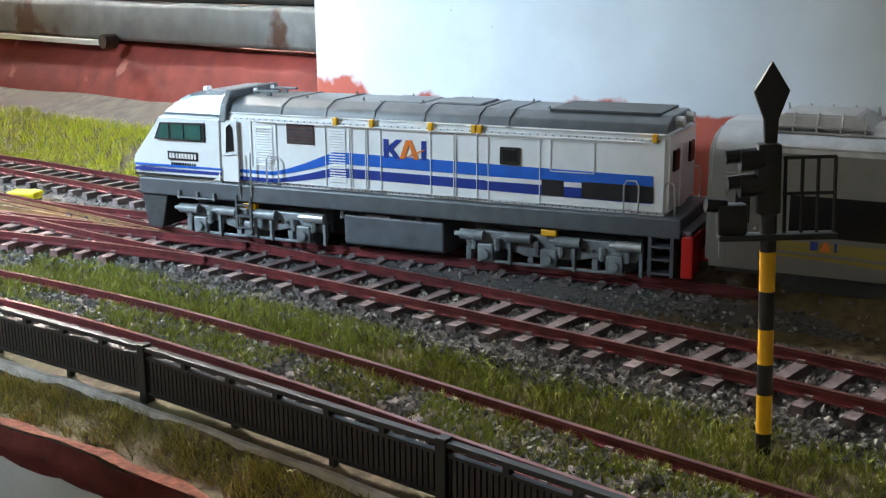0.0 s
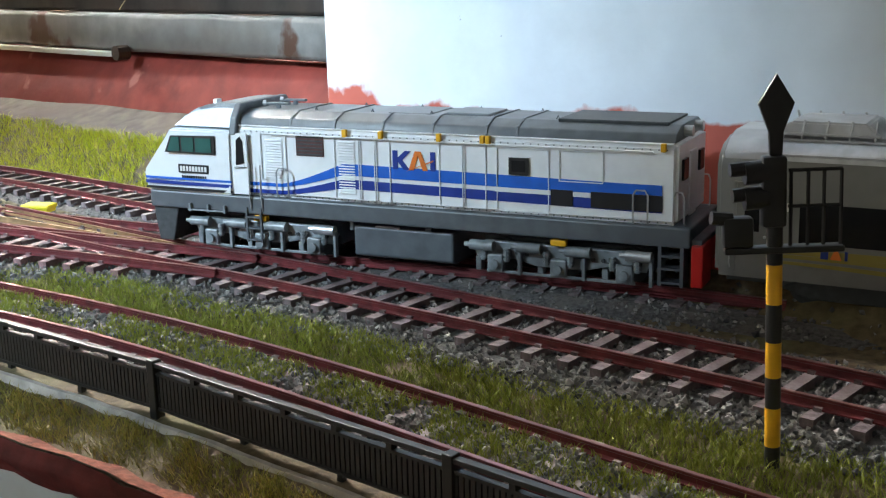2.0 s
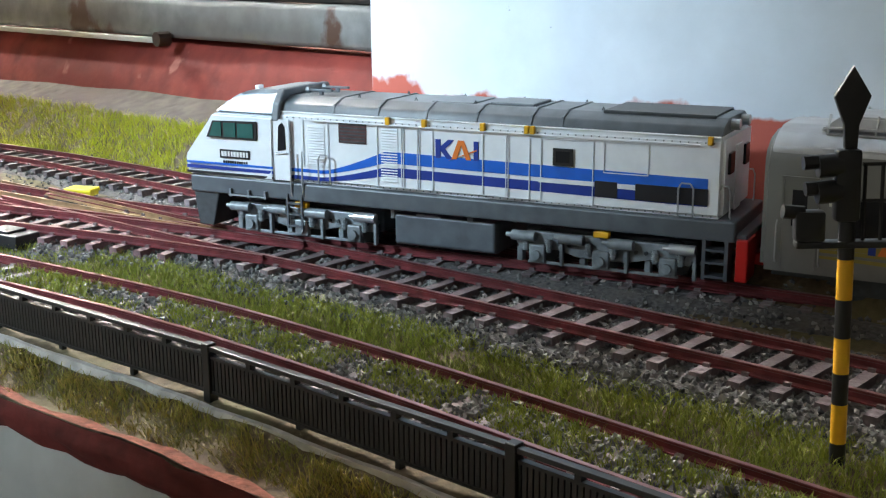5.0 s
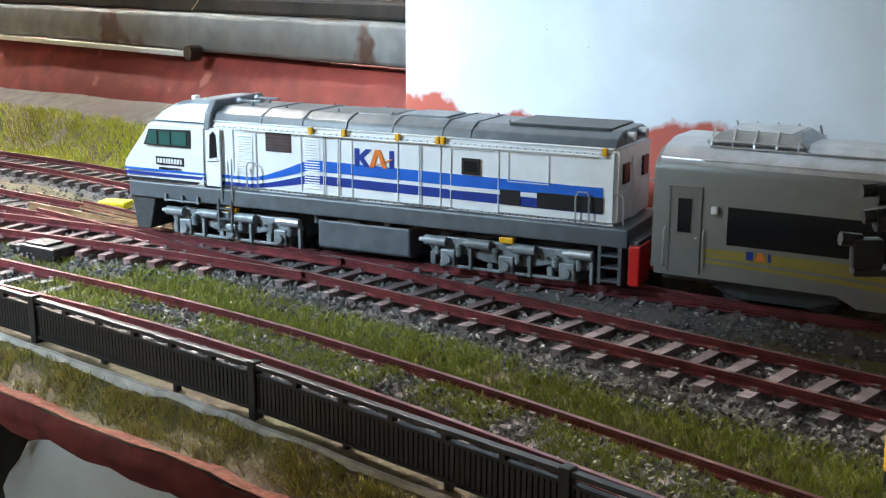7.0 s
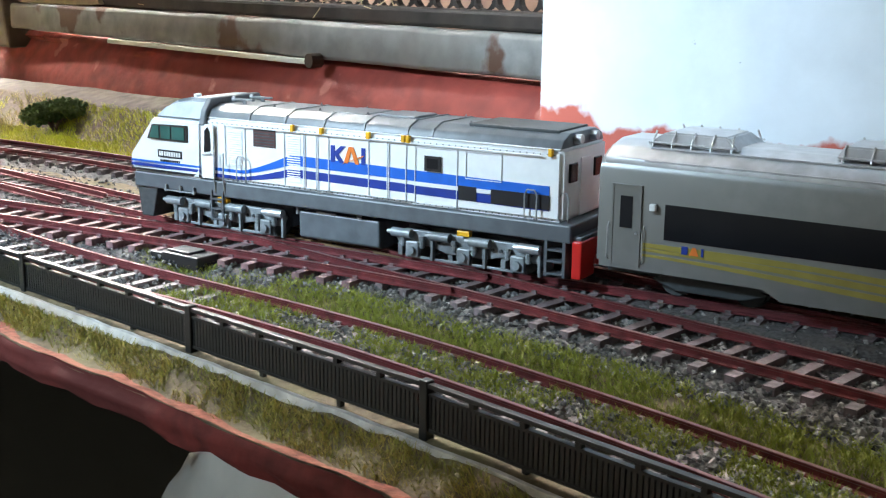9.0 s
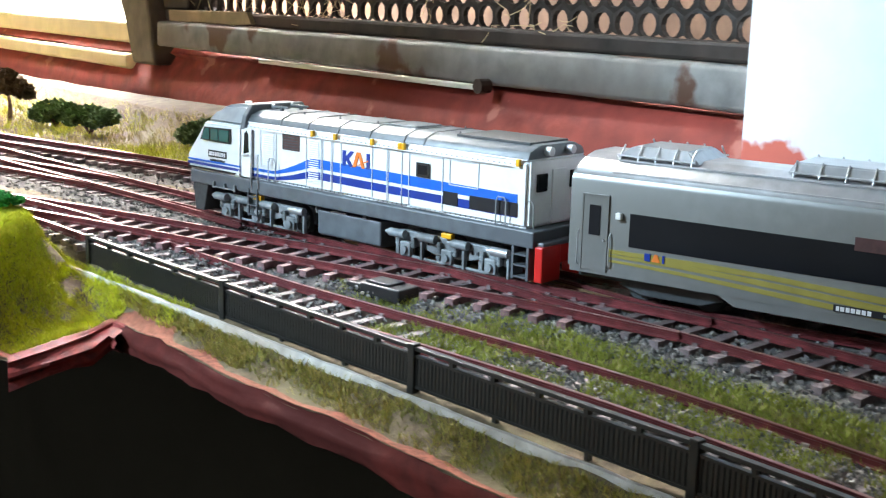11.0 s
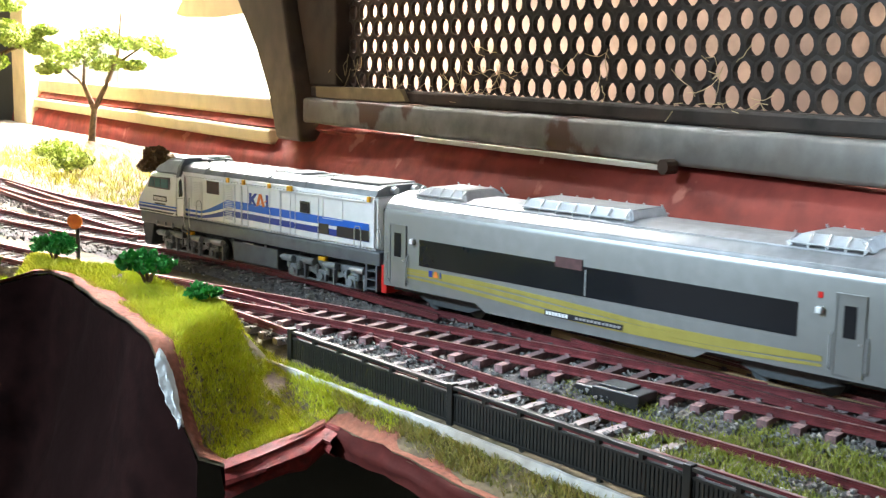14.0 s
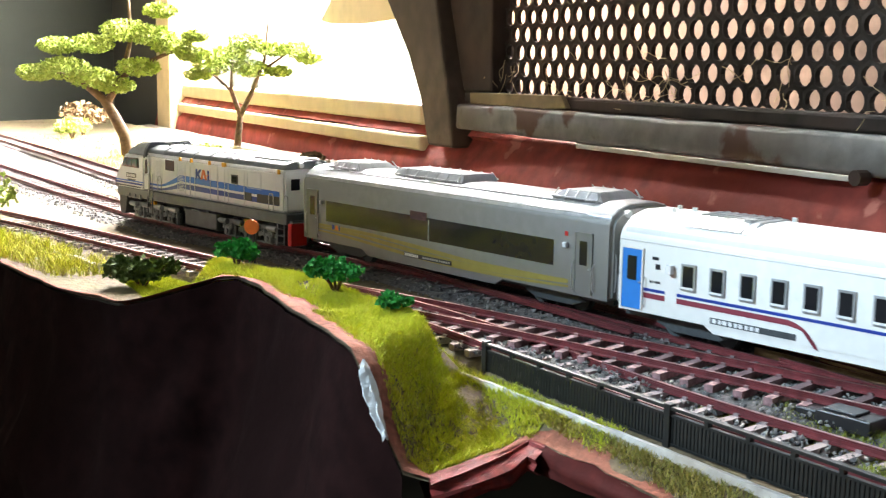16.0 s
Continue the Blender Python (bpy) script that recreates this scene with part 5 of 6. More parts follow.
        y = s * (CW * 0.94 + 0.00002)
        fr = done("side_window", plate(B(), [(0.0700, 0.0290), (0.0678, 0.0290 + 0.0046), (0.0532, 0.0340), (0.0532, 0.0288)], y + s * 0.0003, 0.0004), BLACK_PLASTIC, lo, "framed cab side window")
        for a, b in ((0.0689, 0.0648), (0.0640, 0.0600), (0.0594, 0.0542)):
            top = [(a - (0.0016 if a > .068 else 0), 0.0332), (b, 0.0333)]
            done("pane", plate(B(), [(a, 0.0294), *top, (b, 0.0294)], y + s * 0.0007, 0.0002), GLASS_GREEN, fr)
        # plate with painted numbers as bars
        np_ = done("number_plate", plate(B(), rect(0.0558, 0.0658, 0.0234, 0.0258), y + s * 0.0004, 0.0002), BLACK_PAINT, lo, "small black number plate")
        done("lettering", bars(B(), 0.0562, 0.0654, 0.0239, 0.0253, y + s * 0.0006, 9, 3), WHITE_MARK, np_)
        done("lettering", bars(B(), 0.0566, 0.0650, 0.0220, 0.0227, y + s * 0.0004, 11, 4), BLACK_PAINT, lo)
        # cab door recess
        dr = done("cab_door", plate(B(), rect(0.0430, 0.0478, 0.0185, 0.0350), s * (HW + 0.0006), 0.0006), WHITE_BODY, lo)
        done("door_window", plate(B(), [(0.0440, 0.0270), (0.0466, 0.0264), (0.0462, 0.0332), (0.0450, 0.0342), (0.0442, 0.0330)], s * (HW + 0.0012), 0.0002), GLASS_DARK, dr)
        done("door_handle", tube(B(), [(0.0436, s * (HW + .0016), .0262), (0.0470, s * (HW + .0016), .0258)], 0.00025, 6), STEEL_WIRE, dr)
        # stripes on the cab
        for z0, z1, m_ in ((0.0214, 0.0220, BLUE), (0.0200, 0.0209, NAVY), (0.0186, 0.0193, BLACK_PAINT)):
            done("cab_stripe", plate(B(), rect(0.0482, 0.0772, z0, z1), y + s * 0.0006, 0.0002), m_, lo)
        # waves along the hood
        hy = s * (HW + 0.00002)
        xs = [0.0470 - k * 0.0015 for k in range(79)]
        rise = lambda x, a: a * max(0.0, min(1.0, (0.033 - x) / 0.019)) ** 1.3
        fall = lambda x: 0.0009 * max(0, min(1, (0.018 - x) / 0.08))
        up = lambda x: 0.0212 + rise(x, 0.0054) - fall(x)
        for lo_, hi_, m_ in ((lambda x: up(x) - 0.0002 - rise(x, 0.0011), lambda x: up(x) + rise(x, .0010) + .0007, BLUE), (lambda x: up(x) - 0.0022 - rise(x, 0.0026), lambda x: up(x) - 0.0012 - rise(x, 0.0012), NAVY)):
            keep = [x for x in xs if x > -0.0708]
            done("wave_stripe", plate(B(), band(keep, lo_, hi_), hy, 0.00016), m_, lo)
        for x0, x1 in ((-0.0430, -0.0485), (-0.0530, -0.0702)):
            done("black_panel", plate(B(), rect(x1, x0, 0.0212, 0.0250), hy + s * 0.00017, 0.0002), BLACK_PAINT, lo)
        for x0, x1 in ((-0.0285, -0.0428), (-0.0486, -0.0529)):
            done("white_panel", plate(B(), rect(x1, x0, 0.0236, 0.0247), hy + s * 0.00017, 0.0002), WHITE_BODY, lo)
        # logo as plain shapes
        done("logo_shape", plate(B(), [(-0.0005, 0.0276), (-0.0005, 0.0324), (-0.0019, 0.0324), (-0.0019, 0.0306), (-0.0040, 0.0324), (-0.0056, 0.0324), (-0.0032, 0.0300), (-0.0052, 0.0276), (-0.0036, 0.0276), (-0.0019, 0.0296), (-0.0019, 0.0276)], hy, 0.0002), NAVY, lo)
        done("logo_shape", plate(B(), [(-0.0050, 0.0276), (-0.0068, 0.0324), (-0.0084, 0.0324), (-0.0104, 0.0276), (-0.0090, 0.0276), (-0.0077, 0.0312), (-0.0064, 0.0276)], hy + s * .00003, 0.0002), ORANGE, lo)
        done("logo_shape", plate(B(), rect(-0.0124, -0.0111, 0.0276, 0.0324), hy, 0.0002), NAVY, lo)
        done("logo_shape", plate(B(), [(-0.0042, 0.0272), (-0.0120, 0.0300), (-0.0120, 0.0304)], hy + s * .0002, 0.0002), ORANGE, lo)
        # windows, louvres, doors, rivets
        bw = done("intake_grille", plate(B(), rect(0.0197, 0.0280, 0.0297, 0.0352), hy, 0.0002), BROWN_GRILLE, lo, "brown slatted intake window")
        for k in range(6):
            done("slat", plate(B(), rect(0.0200, 0.0277, 0.0300 + k * .0009, 0.0303 + k * .0009), hy + s * .0002, 0.00012), DARK_GRILLE, bw)
        vn = done("side_vent", plate(B(), rect(-0.0374, -0.0323, 0.0280, 0.0322), hy + s * .0003, 0.0003), BLACK_PLASTIC, lo, "small dark side window with frame")
        done("vent_glass", plate(B(), rect(-0.0366, -0.0331, 0.0288, 0.0315), hy + s * .0006, 0.0001), GLASS_DARK, vn)
        for x0, x1, z0, z1 in ((0.0325, 0.0377, 0.0235, 0.0345), (0.0105, 0.0153, 0.0205, 0.0345)):
            for k in range(int((z1 - z0) / 0.0007)):
                zz = z0 + k * 0.0007
                bm = B()
                prism(bm, [(hy, zz), (hy + s * .00045, zz), (hy, zz + .0004)], x0, x1, "x")
                done("louvre", bm, WHITE_BODY, lo)
        for x0, x1, z0, z1 in ((0.0312, 0.0392, 0.0228, 0.0352), (0.0092, 0.0165, 0.0190, 0.0352), (0.0046, 0.0088, 0.0190, 0.0350), (0.0002, 0.0042, 0.0190, 0.0350), (-0.0200, -0.0135, 0.0190, 0.0350), (-0.0262, -0.0204, 0.0190, 0.0350), (-0.0425, -0.0290, 0.0188, 0.0345), (-0.0560, -0.0450, 0.0270, 0.0345)):
            bm = B()
            for q in (rect(x0, x1, z0, z0 + .0002), rect(x0, x1, z1 - .0002, z1), rect(x0, x0 + .0002, z0, z1), rect(x1 - .0002, x1, z0, z1)):
                plate(bm, q, hy + s * .0001, 0.00022)
            done("door_edge", bm, SILVER_CAB, lo)
        bm = B()
        for k in range(60):
            x = 0.044 - k * 0.00195
            for zz in (0.0187, 0.0356):
                box(bm, x - .00014, x + .00014, *sorted((hy, hy + s * .00025)), zz - .00014, zz + .00014)
        done("rivets", bm, GREY_ROOF, lo)
        for x in (0.0130, 0.0025, -0.0138, -0.0255, -0.0270, -0.0703):
            done("yellow_bracket", box(B(), x - .0006, x + .0006, *sorted((hy, hy + s * .0011)), 0.0352, 0.0372, 0.0002), YELLOW, lo, "small yellow lifting bracket")
        done("gutter_rail", tube(B(), [(0.036, hy + s * .0008, .0352), (-0.068, hy + s * .0008, .0352)], 0.0002, 5), WHITE_BODY, lo)
        rail_loop(lo, 0.0303, 0.0339, 0.0182, 0.0262, s * 0.0142)
        rail_loop(lo, -0.0670, -0.0635, 0.0182, 0.0262, s * 0.0142)
        rail_loop(lo, -0.0750, -0.0725, 0.0182, 0.0258, s * 0.0120)
        for x in (0.0388, 0.0424):
            done("grab_rail", tube(B(), [(x, s * .0150, .0142), (x, s * .0155, .0185), (x, s * .0152, .0268)], 0.00024, 6), STEEL_WIRE, lo)
        for zz in (0.0060, 0.0092, 0.0122):
            done("cab_step", box(B(), 0.0395, 0.0440, *sorted((s * .0140, s * .0156)), zz, zz + .0004), GREY_FRAME, lo)
        for x in (0.0395, 0.0440):
            done("step_stile", box(B(), x - .0003, x + .0003, *sorted((s * .0148, s * .0154)), 0.0055, 0.0150), GREY_FRAME, lo)
        for x0 in (-0.0700,):
            for zz in (0.0045, 0.0078, 0.0108):
                done("rear_step", box(B(), x0 - .0052, x0, *sorted((s * .0110, s * .0150)), zz, zz + .0005), GREY_FRAME, lo)
            for x in (x0, x0 - .0052):
                done("step_stile", box(B(), x - .0004, x + .0004, *sorted((s * .0105, s * .0150)), 0.0040, 0.0135), GREY_FRAME, lo)
        # hand rail low on the nose
        for x in (0.0510, 0.0565, 0.0625):
            done("skirt_bracket", box(B(), x - .0003, x + .0003, *sorted((s * .0150, s * .0158)), 0.0128, 0.0150), GREY_BOGIE, lo)
        done("skirt_rail", tube(B(), [(0.0505, s * .0157, .0133), (0.0630, s * .0157, .0133)], 0.00025, 6), GREY_BOGIE, lo)
    # tank
    tk = done("fuel_tank", prism(B(), [(-0.0125, 0.0040), (-0.0105, 0.0032), (0.0105, 0.0032), (0.0125, 0.0040), (0.0125, 0.0118), (-0.0125, 0.0118)], -0.0163, 0.0124, "x", 0.0006), GREY_FRAME, lo)
    for s in (-1, 1):
        done("tank_bracket", box(B(), -0.0105, -0.0088, *sorted((s * .0120, s * .0130)), 0.0118, 0.0133), GREY_FRAME, tk)
        done("tank_label", box(B(), -0.0010, 0.0060, *sorted((s * .0118, s * .0126)), 0.0116, 0.0122, 0.0002), SILVER_ROOF, tk, "pale gauge plate")
        done("filler", cyl(B(), (0.0130, s * .0118, .0105), (0.0130, s * .0118, .0132), 0.0008, 10), GREY_BOGIE, tk)
    loco_bogie(lo, 0.0405)
    loco_bogie(lo, -0.0448)
    # pilot in front, red pilot and coupling behind
    bm = prism(B(), [(0.0675, 0.0136), (0.0765, 0.0136), (0.0750, 0.0035), (0.0700, 0.0035)], -0.0140, 0.0140, "y", 0.0004)
    done("pilot", bm, DARK_GRILLE, lo, "dark slanted snow plough")
    bm = B()
    for s in (-1, 1):
        box(bm, -0.0800, -0.0772, *sorted((s * .0060, s * .0146)), 0.0040, 0.0140, 0.0004)
    box(bm, -0.0795, -0.0772, -0.0060, 0.0060, 0.0085, 0.0140, 0.0004)
    done("rear_buffer_beam", bm, RED, lo, "red rear pilot plates")
    done("coupler", box(B(), -0.0835, -0.0775, -0.0022, 0.0022, 0.0055, 0.0085, 0.0005), RED, lo)
    done("rear_deck", box(B(), -0.0795, -0.0768, -0.0135, 0.0135, 0.0135, 0.0150, 0.0004), GREY_FRAME, lo)
    done("rear_door", box(B(), -0.0739, -0.0734, -0.0030, 0.0030, 0.0185, 0.0340, 0.0002), WHITE_BODY, lo)
    for s in (-1, 1):
        done("rear_window", box(B(), -0.0741, -0.0733, *sorted((s * .0055, s * .0100)), 0.0280, 0.0330, 0.0002), GLASS_DARK, lo)
        done("rear_lamp", cyl(B(), (-0.0728, s * .0050, .0390), (-0.0748, s * .0050, .0390), 0.0013, 12), STEEL_WIRE, lo)
        done("red_lamp", box(B(), -0.0764, -0.0750, *sorted((s * .0118, s * .0132)), 0.0150, 0.0172, 0.0003), RED, lo)
        done("nose_lamp", cyl(B(), (0.0782, s * .0060, .0205), (0.0790, s * .0060, .0205), 0.0013, 12), STEEL_WIRE, lo)
    done("roof_beacon", box(B(), 0.0615, 0.0630, -0.0012, 0.0012, 0.0402, 0.0422, 0.0003), WHITE_BODY, lo)
    return lo


def coach_shell(bm, length, w, z0, zs, zt, end=0.0012):
    prof = [(-w, z0), (w, z0), (w, zs), (w * .93, zs + (zt - zs) * .42), (w * .70, zs + (zt - zs) * .80), (w * .35, zt), (-w * .35, zt), (-w * .70, zs + (zt - zs) * .80), (-w * .93, zs + (zt - zs) * .42), (-w, zs)]
    prism(bm, prof, -length / 2, length / 2, "x")
    bmesh.ops.bevel(bm, geom=[e for e in bm.edges if abs(abs(e.verts[0].co.x) - length / 2) < 1e-5 and abs(e.verts[0].co.x - e.verts[1].co.x) < 1e-5], offset=end, segments=3, affect="EDGES")
    return bm


def coach_bogie(parent, cx):
    # dark tone puts the black shadow under the coaches into the running gear
    bg = done("bogie", box(B(), cx - 0.012, cx + 0.012, -0.0070, 0.0070, 0.0045, 0.0085, 0.0004), DARK_GRILLE, parent)
    for dx in (-0.0095, 0.0095):
        wheelset(bg, cx + dx, 0.0042)
    for s in (-1, 1):
        done("side_frame", prism(B(), [(cx - .0150, .0062), (cx - .0085, .0040), (cx + .0085, .0040), (cx + .0150, .0062), (cx + .0110, .0082), (cx - .0110, .0082)], *sorted((s * .0104, s * .0122)), "y", 0.0003), DARK_GRILLE, bg)


def end_door(parent, x0, x1, y, z0, z1, material, glass=True):
    s = 1 if y > 0 else -1
    dr = done("door", plate(B(), rect(x0, x1, z0, z1), y, 0.0003), material, parent)
    m_ = (x1 - x0) * .27
    done("door_window", plate(B(), rect(x0 + m_, x1 - m_, z0 + (z1 - z0) * .48, z0 + (z1 - z0) * .88), y + s * .0003, 0.0002), GLASS_DARK, dr)
    bm = B()
    for q in (rect(x0 - .0005, x0, z0, z1), rect(x1, x1 + .0005, z0, z1), rect(x0 - .0005, x1 + .0005, z1, z1 + .0005)):
        plate(bm, q, y, 0.0005)
    done("door_frame", bm, material if material is not DOOR_BLUE else COACH_WHITE, dr)
    for x in (x0 - .0012, x1 + .0012):
        done("grab_rail", tube(B(), [(x, y, z0 + .001), (x, y + s * .0008, z0 + .002), (x, y + s * .0008, z0 + .0095), (x, y, z0 + .0105)], 0.0002, 5), STEEL_WIRE, parent)
    done("door_handle", cyl(B(), (x0 + .0006, y, z0 + .0085), (x0 + .0006, y + s * .0008, z0 + .0085), 0.0003, 8), STEEL_WIRE, dr)


def roof_unit(parent, x0, x1, w, z0, z1, material, ribs=4):
    bm = prism(B(), [(x0, z0), (x1, z0), (x1 - (0.004 if ribs < 5 else 0.0015), z1), (x0 + (0.004 if ribs < 5 else 0.0015), z1)], -w, w, "y")
    for v in bm.verts:
        if v.co.z > (z0 + z1) / 2:
            v.co.y *= 0.78
    bmesh.ops.bevel(bm, geom=bm.edges[:], offset=0.0005, segments=2, affect="EDGES")
    un = done("roof_unit", bm, material, parent, "raised air-conditioning unit")
    for k in range(ribs + 1):
        x = x0 + 0.002 + (x1 - x0 - 0.004) * k / ribs
        for s in (-1, 1):
            done("clip", tube(B(), [(x, s * (w + .0006), z0 - .0002), (x, s * (w + .0002), z0 + .0012), (x, s * w * .80, z1 + .0003)], 0.00028, 5), STEEL_WIRE, un)
    for s in (-1, 1):
        done("side_rail", tube(B(), [(x0 + .001, s * (w + .0005), z0 + .0009), (x1 - .001, s * (w + .0005), z0 + .0009)], 0.00026, 5), STEEL_WIRE, un)
    return un


COACH_L = 0.1800


def silver_coach():
    co = thing("passenger_coach", "silver passenger coach model with olive-gold waves and dark window band", "railway coach", "train coaches")
    L, W = COACH_L, 0.0162
    soft(done("body", coach_shell(B(), L, W, 0.0088, 0.0335, 0.0400), SILVER, co))
    bm = B()
    prof = [(-W * .965, .0346), (W * .965, .0346), (W * .94, .0366), (W * .715, .0391), (W * .36, .0404), (-W * .36, .0404), (-W * .715, .0391), (-W * .94, .0366)]
    soft(done("roof", prism(bm, prof, -L / 2 + .0015, L / 2 - .0015, "x", 0.0003), SILVER_ROOF, co, "bright silver roof"))
    for s in (-1, 1):
        for k in (.945, .72):
            z = .0364 if k > .9 else .0392
            done("roof_rib", tube(B(), [(-L / 2 + .012, s * W * k, z), (L / 2 - .012, s * W * k, z)], 0.0003, 5), SILVER_ROOF, co)
        y = s * (W + 0.00002)
        wb = done("window_band", plate(B(), rect(-0.0640, 0.0716, 0.0175, 0.0263), y, 0.0002), GLASS_DARK, co, "continuous dark glass window band")
        done("destination_panel", plate(B(), rect(0.0040, 0.0140, 0.0250, 0.0282), y + s * .0002, 0.0002), BROWN_GRILLE, wb)
        done("band_divider", plate(B(), rect(0.0025, 0.0029, 0.0177, 0.0255), y + s * .0002, 0.0002), STEEL_WIRE, wb)
        # gold waves
        xs = [0.0800 - k * 0.0028 for k in range(60)]
        sm = lambda a: max(0.0, min(1.0, a)) ** 2 * (3 - 2 * max(0.0, min(1.0, a)))
        for o, th, ph in ((0.0158, .0007, 0.0), (0.0144, .0008, 0.010), (0.0130, .0007, 0.022), (0.0150, .0005, -0.02)):
            mid = lambda x, o=o, ph=ph: o - 0.0030 * sm((0.055 - x + ph) / 0.085) + (0.0002 if ph == -0.02 else 0) + 0.0030 * sm((-0.03 - x) / 0.09) * (1 if ph > 0 else .4)
            done("gold_wave", plate(B(), band([x for x in xs if -0.072 < x < 0.0795], lambda x: mid(x) - th * (.35 + .65 * math.sin(math.pi * (x + .085) / .17)), lambda x: mid(x) + th * (.35 + .65 * math.sin(math.pi * (x + .085) / .17))), y + s * (.00001 + .00003 * o * 1000 / 20), 0.00012), GOLD, co)
        pl = done("number_plate", plate(B(), rect(-0.0110, 0.0175, 0.0098, 0.0115), y + s * .0002, 0.0002), BLACK_PAINT, co, "black strip with small lettering")
        done("lettering", bars(B(), 0.0085, 0.0172, 0.0101, 0.0112, y + s * .0004, 7, 5), WHITE_MARK, pl)
        done("lettering", bars(B(), -0.0105, 0.0060, 0.0103, 0.0110, y + s * .0004, 12, 6), STEEL_WIRE, pl)
        done("skirt", plate(B(), [(0.0420, 0.0064), (0.0470, 0.0090), (-0.0390, 0.0090), (-0.0345, 0.0064)], s * (W - .0016), 0.0014), SILVER, co)
        done("logo_shape", plate(B(), [(0.0668, 0.0146), (0.0668, 0.0166), (0.0652, 0.0166), (0.0652, 0.0146)], y + s * .0003, 0.0001), NAVY, co)
        done("logo_shape", plate(B(), [(0.0648, 0.0146), (0.0640, 0.0166), (0.0632, 0.0166), (0.0624, 0.0146)], y + s * .0003, 0.0001), ORANGE, co)
        done("logo_shape", plate(B(), rect(0.0612, 0.0618, 0.0146, 0.0166), y + s * .0003, 0.0001), NAVY, co)
        end_door(co, 0.0782, 0.0852, y, 0.0098, 0.0298, SILVER)
        end_door(co, -0.0815, -0.0745, y, 0.0098, 0.0298, SILVER)
        for x in (0.0745, -0.0700):
            done("lamp_bracket", box(B(), x - .0008, x + .0008, *sorted((y, y + s * .0014)), 0.0245, 0.0262, 0.0002), WHITE_MARK, co)
        done("crest", plate(B(), rect(-0.0705, -0.0692, 0.0283, 0.0298), y, 0.0002), RED, co)
        done("corridor_frame", box(B(), -L / 2 - .0006, -L / 2 + .0004, *sorted((s * .0062, s * .0120)), 0.0105, 0.0240, 0.0003), STEEL_WIRE, co)
        done("end_rail", tube(B(), [(-L / 2 - .0008, s * .0150, .0120), (-L / 2 - .0012, s * .0150, .0145), (-L / 2 - .0012, s * .0150, .0225), (-L / 2 - .0008, s * .0150, .0245)], 0.00022, 5), STEEL_WIRE, co)
    roof_unit(co, 0.0560, 0.0800, 0.0105, 0.0396, 0.0428, SILVER_ROOF, 4)
    roof_unit(co, -0.0080, 0.0340, 0.0098, 0.0398, 0.0430, SILVER_ROOF, 6)
    roof_unit(co, -0.0800, -0.0560, 0.0105, 0.0396, 0.0428, SILVER_ROOF, 4)
    done("underframe", box(B(), -L / 2 + .002, L / 2 - .002, -0.0120, 0.0120, 0.0068, 0.0088), DARK_GRILLE, co)
    done("gangway", box(B(), -L / 2 - .0030, -L / 2, -0.0070, 0.0070, 0.0098, 0.0320, 0.0006), BLACK_PLASTIC, co)
    done("gangway", box(B(), L / 2, L / 2 + .0020, -0.0070, 0.0070, 0.0098, 0.0320, 0.0006), BLACK_PLASTIC, co)
    done("end_lamp", cyl(B(), (-L / 2 + .002, .0090, .0372), (-L / 2 - .0010, .0090, .0372), 0.0012, 10), STEEL_WIRE, co)
    for x in (0.0610, -0.0610):
        coach_bogie(co, x)
    return co


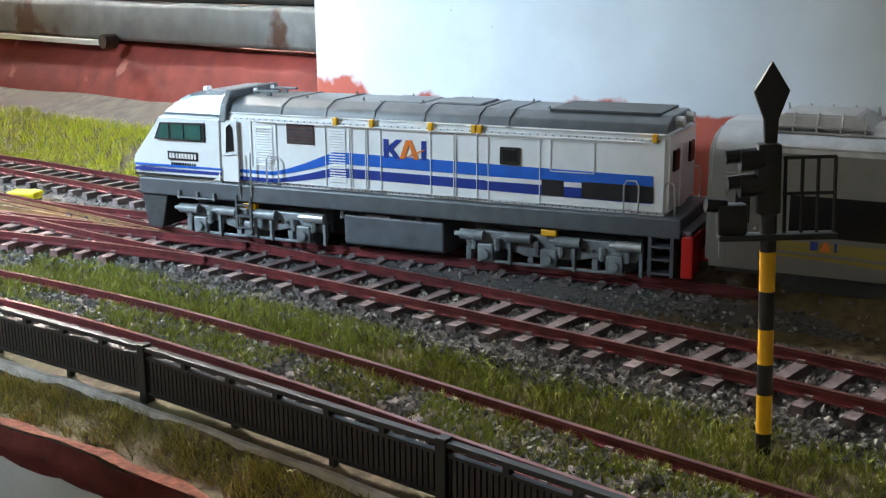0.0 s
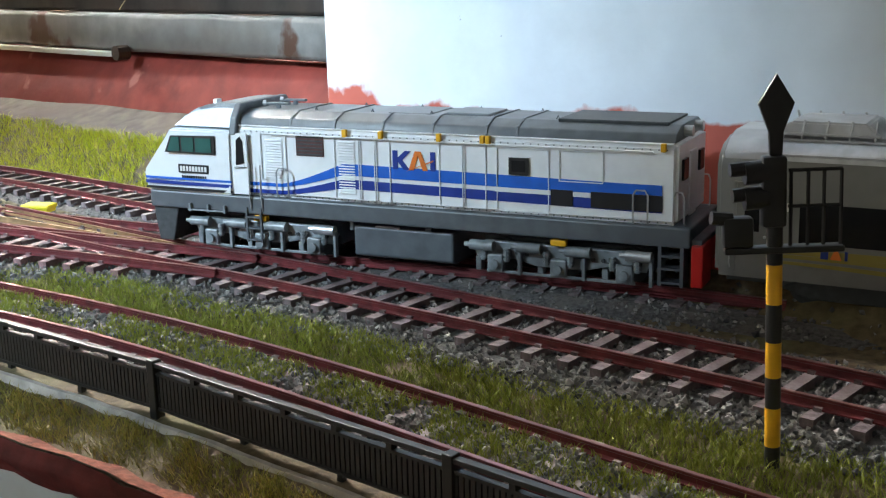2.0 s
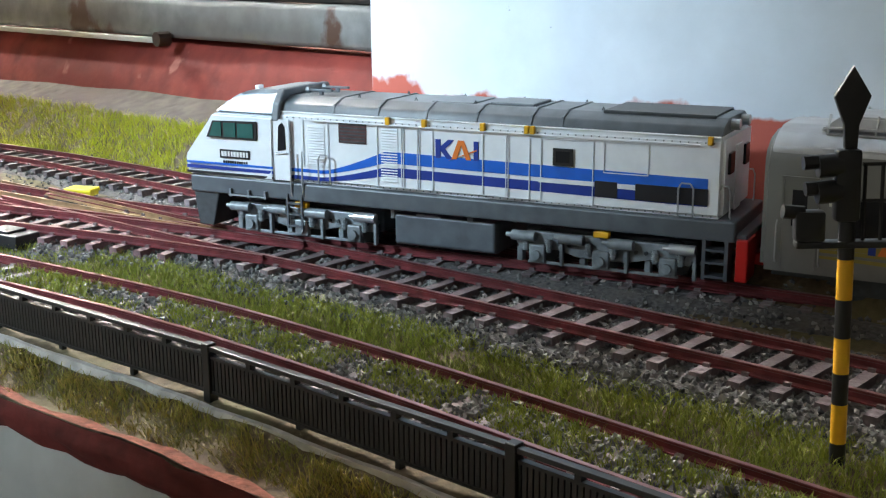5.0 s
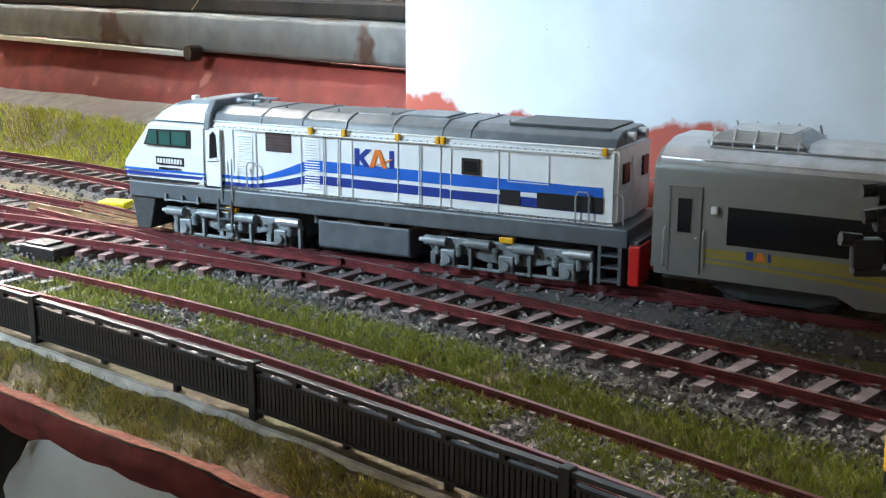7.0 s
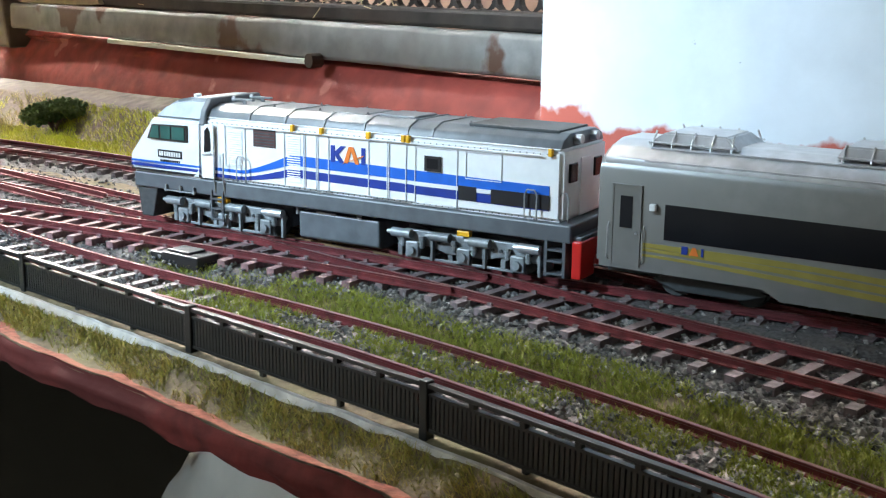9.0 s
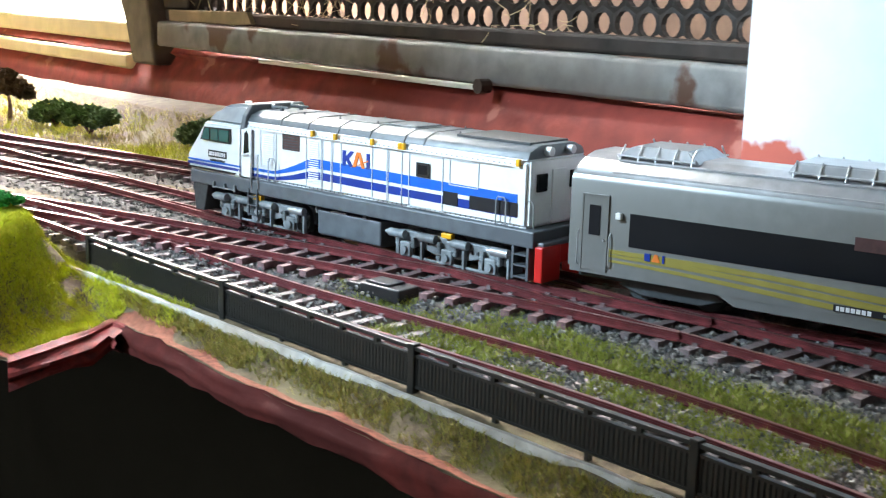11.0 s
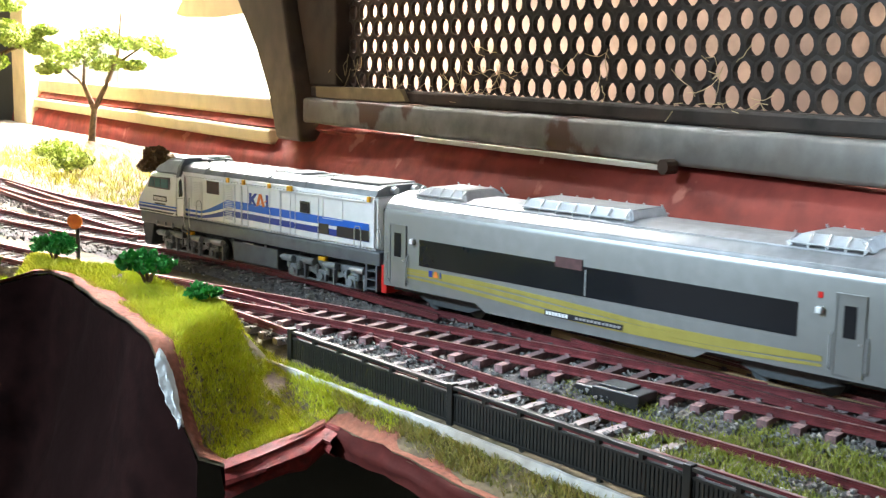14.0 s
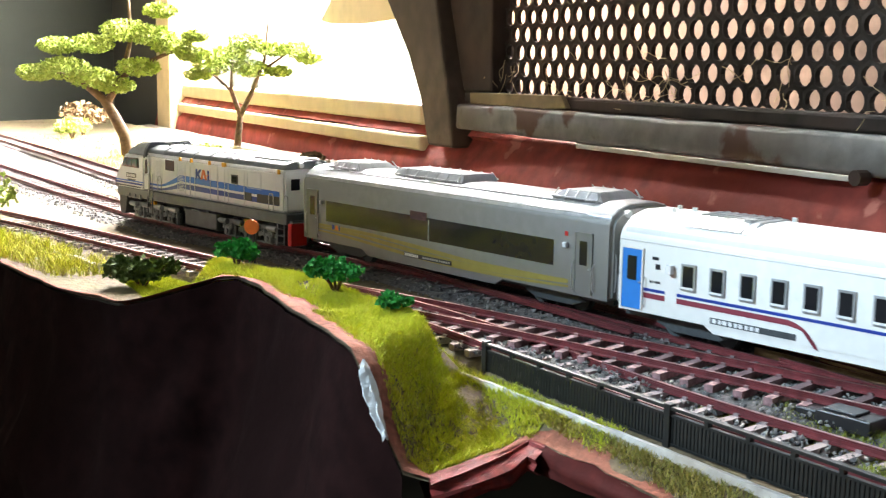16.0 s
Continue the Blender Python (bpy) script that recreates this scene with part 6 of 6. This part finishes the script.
def white_coach():
    co = thing("passenger_coach", "white passenger coach model with blue door and maroon stripe", "railway coach", "train coaches")
    L, W = COACH_L, 0.0160
    soft(done("body", coach_shell(B(), L, W, 0.0092, 0.0318, 0.0395, 0.0022), COACH_WHITE, co))
    bm = prism(B(), [(-W * .99, .0316), (W * .99, .0316), (W * .935, .0354), (W * .705, .0386), (W * .355, .0400), (-W * .355, .0400), (-W * .705, .0386), (-W * .935, .0354)], -L / 2 + .003, L / 2 - .003, "x", 0.0003)
    soft(done("roof", bm, COACH_ROOF, co, "off-white smooth roof"))
    for s in (-1, 1):
        y = s * (W + 0.00002)
        done("rain_strip", tube(B(), [(-L / 2 + .002, s * W * 1.0, .0314), (L / 2 - .002, s * W * 1.0, .0314)], 0.0003, 5), COACH_ROOF, co)
        end_door(co, 0.0790, 0.0866, y, 0.0100, 0.0288, DOOR_BLUE)
        end_door(co, -0.0866, -0.0790, y, 0.0100, 0.0288, DOOR_BLUE)
        for k in range(13):
            x = 0.0640 - k * 0.0103
            wn_ = done("window", plate(B(), rect(x - .0052, x, 0.0185, 0.0266), y, 0.0005), SILVER_ROOF, co, "silver-framed passenger window")
            done("pane", plate(B(), rect(x - .0045, x - .0007, 0.0193, 0.0259), y + s * .0005, 0.0001), GLASS_DARK, wn_)
            done("sill", box(B(), x - .0048, x - .0004, *sorted((y + s * .0005, y + s * .0009)), 0.0190, 0.0196), WHITE_MARK, wn_)
        for x0, x1 in ((0.0790, 0.0700), (0.0655, -0.0790)):
            done("navy_stripe", plate(B(), rect(x1, x0, 0.0162, 0.0171), y, 0.00012), NAVY, co)
            done("maroon_stripe", plate(B(), rect(x1 if x0 > .07 else 0.0270, x0, 0.0140, 0.0156), y, 0.00012), MAROON, co)
        arc = [(0.0270, 0.0156)] + [(0.0270 - .0085 * math.sin(a), 0.0094 + .0062 * math.cos(a) - .0010 * math.sin(a)) for a in (.3, .6, .9, 1.2, 1.5)]
        inn = [(0.0262 - .0085 * math.sin(a), 0.0094 + .0046 * math.cos(a) - .0010 * math.sin(a)) for a in (1.5, 1.2, .9, .6, .3)] + [(0.0270, 0.0140)]
        done("maroon_curl", plate(B(), arc + inn, y + s * .0001, 0.00012), MAROON, co)
        done("lettering", bars(B(), 0.0725, 0.0755, 0.0262, 0.0272, y, 1, 2), BLACK_PAINT, co)
        done("lettering", plate(B(), rect(0.0722, 0.0738, 0.0234, 0.0250), y, 0.0002), BLACK_PAINT, co)
        done("lettering", bars(B(), 0.0718, 0.0760, 0.0190, 0.0197, y, 5, 2), BLACK_PAINT, co)
        pl = done("number_plate", plate(B(), rect(0.0245, 0.0530, 0.0101, 0.0119), y, 0.0002), DARK_GRILLE, co, "dark strip with small lettering")
        done("lettering", bars(B(), 0.0360, 0.0525, 0.0104, 0.0116, y + s * .0002, 9, 9), WHITE_MARK, pl)
        done("lamp_bracket", box(B(), 0.0668, 0.0690, *sorted((y, y + s * .0018)), 0.0228, 0.0256, 0.0003), WHITE_MARK, co)
        done("skirt", plate(B(), [(0.0520, 0.0070), (0.0560, 0.0094), (-0.0540, 0.0094), (-0.0500, 0.0070)], s * (W - .0016), 0.0014), COACH_WHITE, co)
    un = done("roof_panel", prism(B(), [(-W * .85, .0374), (-W * .45, .0404), (W * .45, .0404), (W * .85, .0374)], 0.0430, 0.0680, "x", 0.0004), SILVER_ROOF, co, "grey ribbed roof panel")
    for k in range(7):
        done("panel_rib", prism(B(), [(-W * .86, .0376), (-W * .45, .0407), (W * .45, .0407), (W * .86, .0376)], 0.0460 + k * .003, 0.0466 + k * .003, "x"), SILVER_ROOF, un)
    done("roof_fan", cyl(B(), (0.0470, 0.0065, .0400), (0.0470, 0.0065, .0410), 0.0020, 16), STEEL_WIRE, co)
    for x, y in ((0.0770, .004), (0.0735, -.002), (0.0405, -.0060), (0.0800, -.003)):
        done("roof_vent", cyl(B(), (x, y, .0392), (x, y, .0412), 0.0008, 10), COACH_WHITE, co)
    done("underframe", box(B(), -L / 2 + .002, L / 2 - .002, -0.0120, 0.0120, 0.0068, 0.0092), DARK_GRILLE, co)
    done("gangway", box(B(), L / 2, L / 2 + .0020, -0.0070, 0.0070, 0.0098, 0.0310, 0.0006), BLACK_PLASTIC, co)
    done("coupler", box(B(), L / 2, L / 2 + .006, -0.0012, 0.0012, 0.0060, 0.0078, 0.0003), BLACK_PLASTIC, co)
    for x in (0.0610, -0.0610):
        coach_bogie(co, x)
    return co


LOCO, COACH_1, COACH_2 = locomotive(), silver_coach(), white_coach()

# tracks last of the structure, for their many sleepers
for line, label, sl, half, lift, rail_m, skip in TRACKS:
    track(line, label, sl, half, lift, rail_m, skip=skip)

# ---------------- what moves ----------------
SEG = np.r_[0, np.cumsum(np.linalg.norm(np.diff(LINE_R, axis=0), axis=1))]


def on_track(s):
    return Vector((float(np.interp(s, SEG, LINE_R[:, 0])), float(np.interp(s, SEG, LINE_R[:, 1])), -0.0008))


# seconds, way of the train's nose along the track in metres
NOSE = [(0.0, 0.719), (2.0, 0.719), (4.2, 0.719), (4.7, 0.7196), (5.1, 0.722), (5.5, 0.7272), (6.0, 0.7359), (6.5, 0.7462), (7.0, 0.757), (7.5, 0.7699), (8.0, 0.7838), (8.5, 0.797), (9.0, 0.8129), (9.5, 0.8298), (10.0, 0.8477), (10.5, 0.8661), (11.0, 0.8855), (11.5, 0.9045), (12.0, 0.9262), (12.5, 0.9515), (13.0, 0.9802), (13.5, 1.011), (14.0, 1.0447), (14.5, 1.0842), (15.0, 1.1247), (15.5, 1.1666), (16.0, 1.2095)]


def ride(middle, pivot):
    """The pose of a vehicle whose two bogies stand on the track."""
    a, b = on_track(middle + pivot), on_track(middle - pivot)
    c = (a + b) / 2
    return pose(c.x, c.y, c.z, 0, 0, math.degrees(math.atan2(a.y - b.y, a.x - b.x)))


def motions():
    back = 0.0785
    walk(LOCO, [(t, ride(s - back, 0.0425)) for t, s in NOSE])
    first = 0.0785 * 2 + 0.0055 + COACH_L / 2
    walk(COACH_1, [(t, ride(s - first, 0.0610)) for t, s in NOSE])
    walk(COACH_2, [(t, ride(s - first - COACH_L - 0.0060, 0.0610)) for t, s in NOSE])


motions()
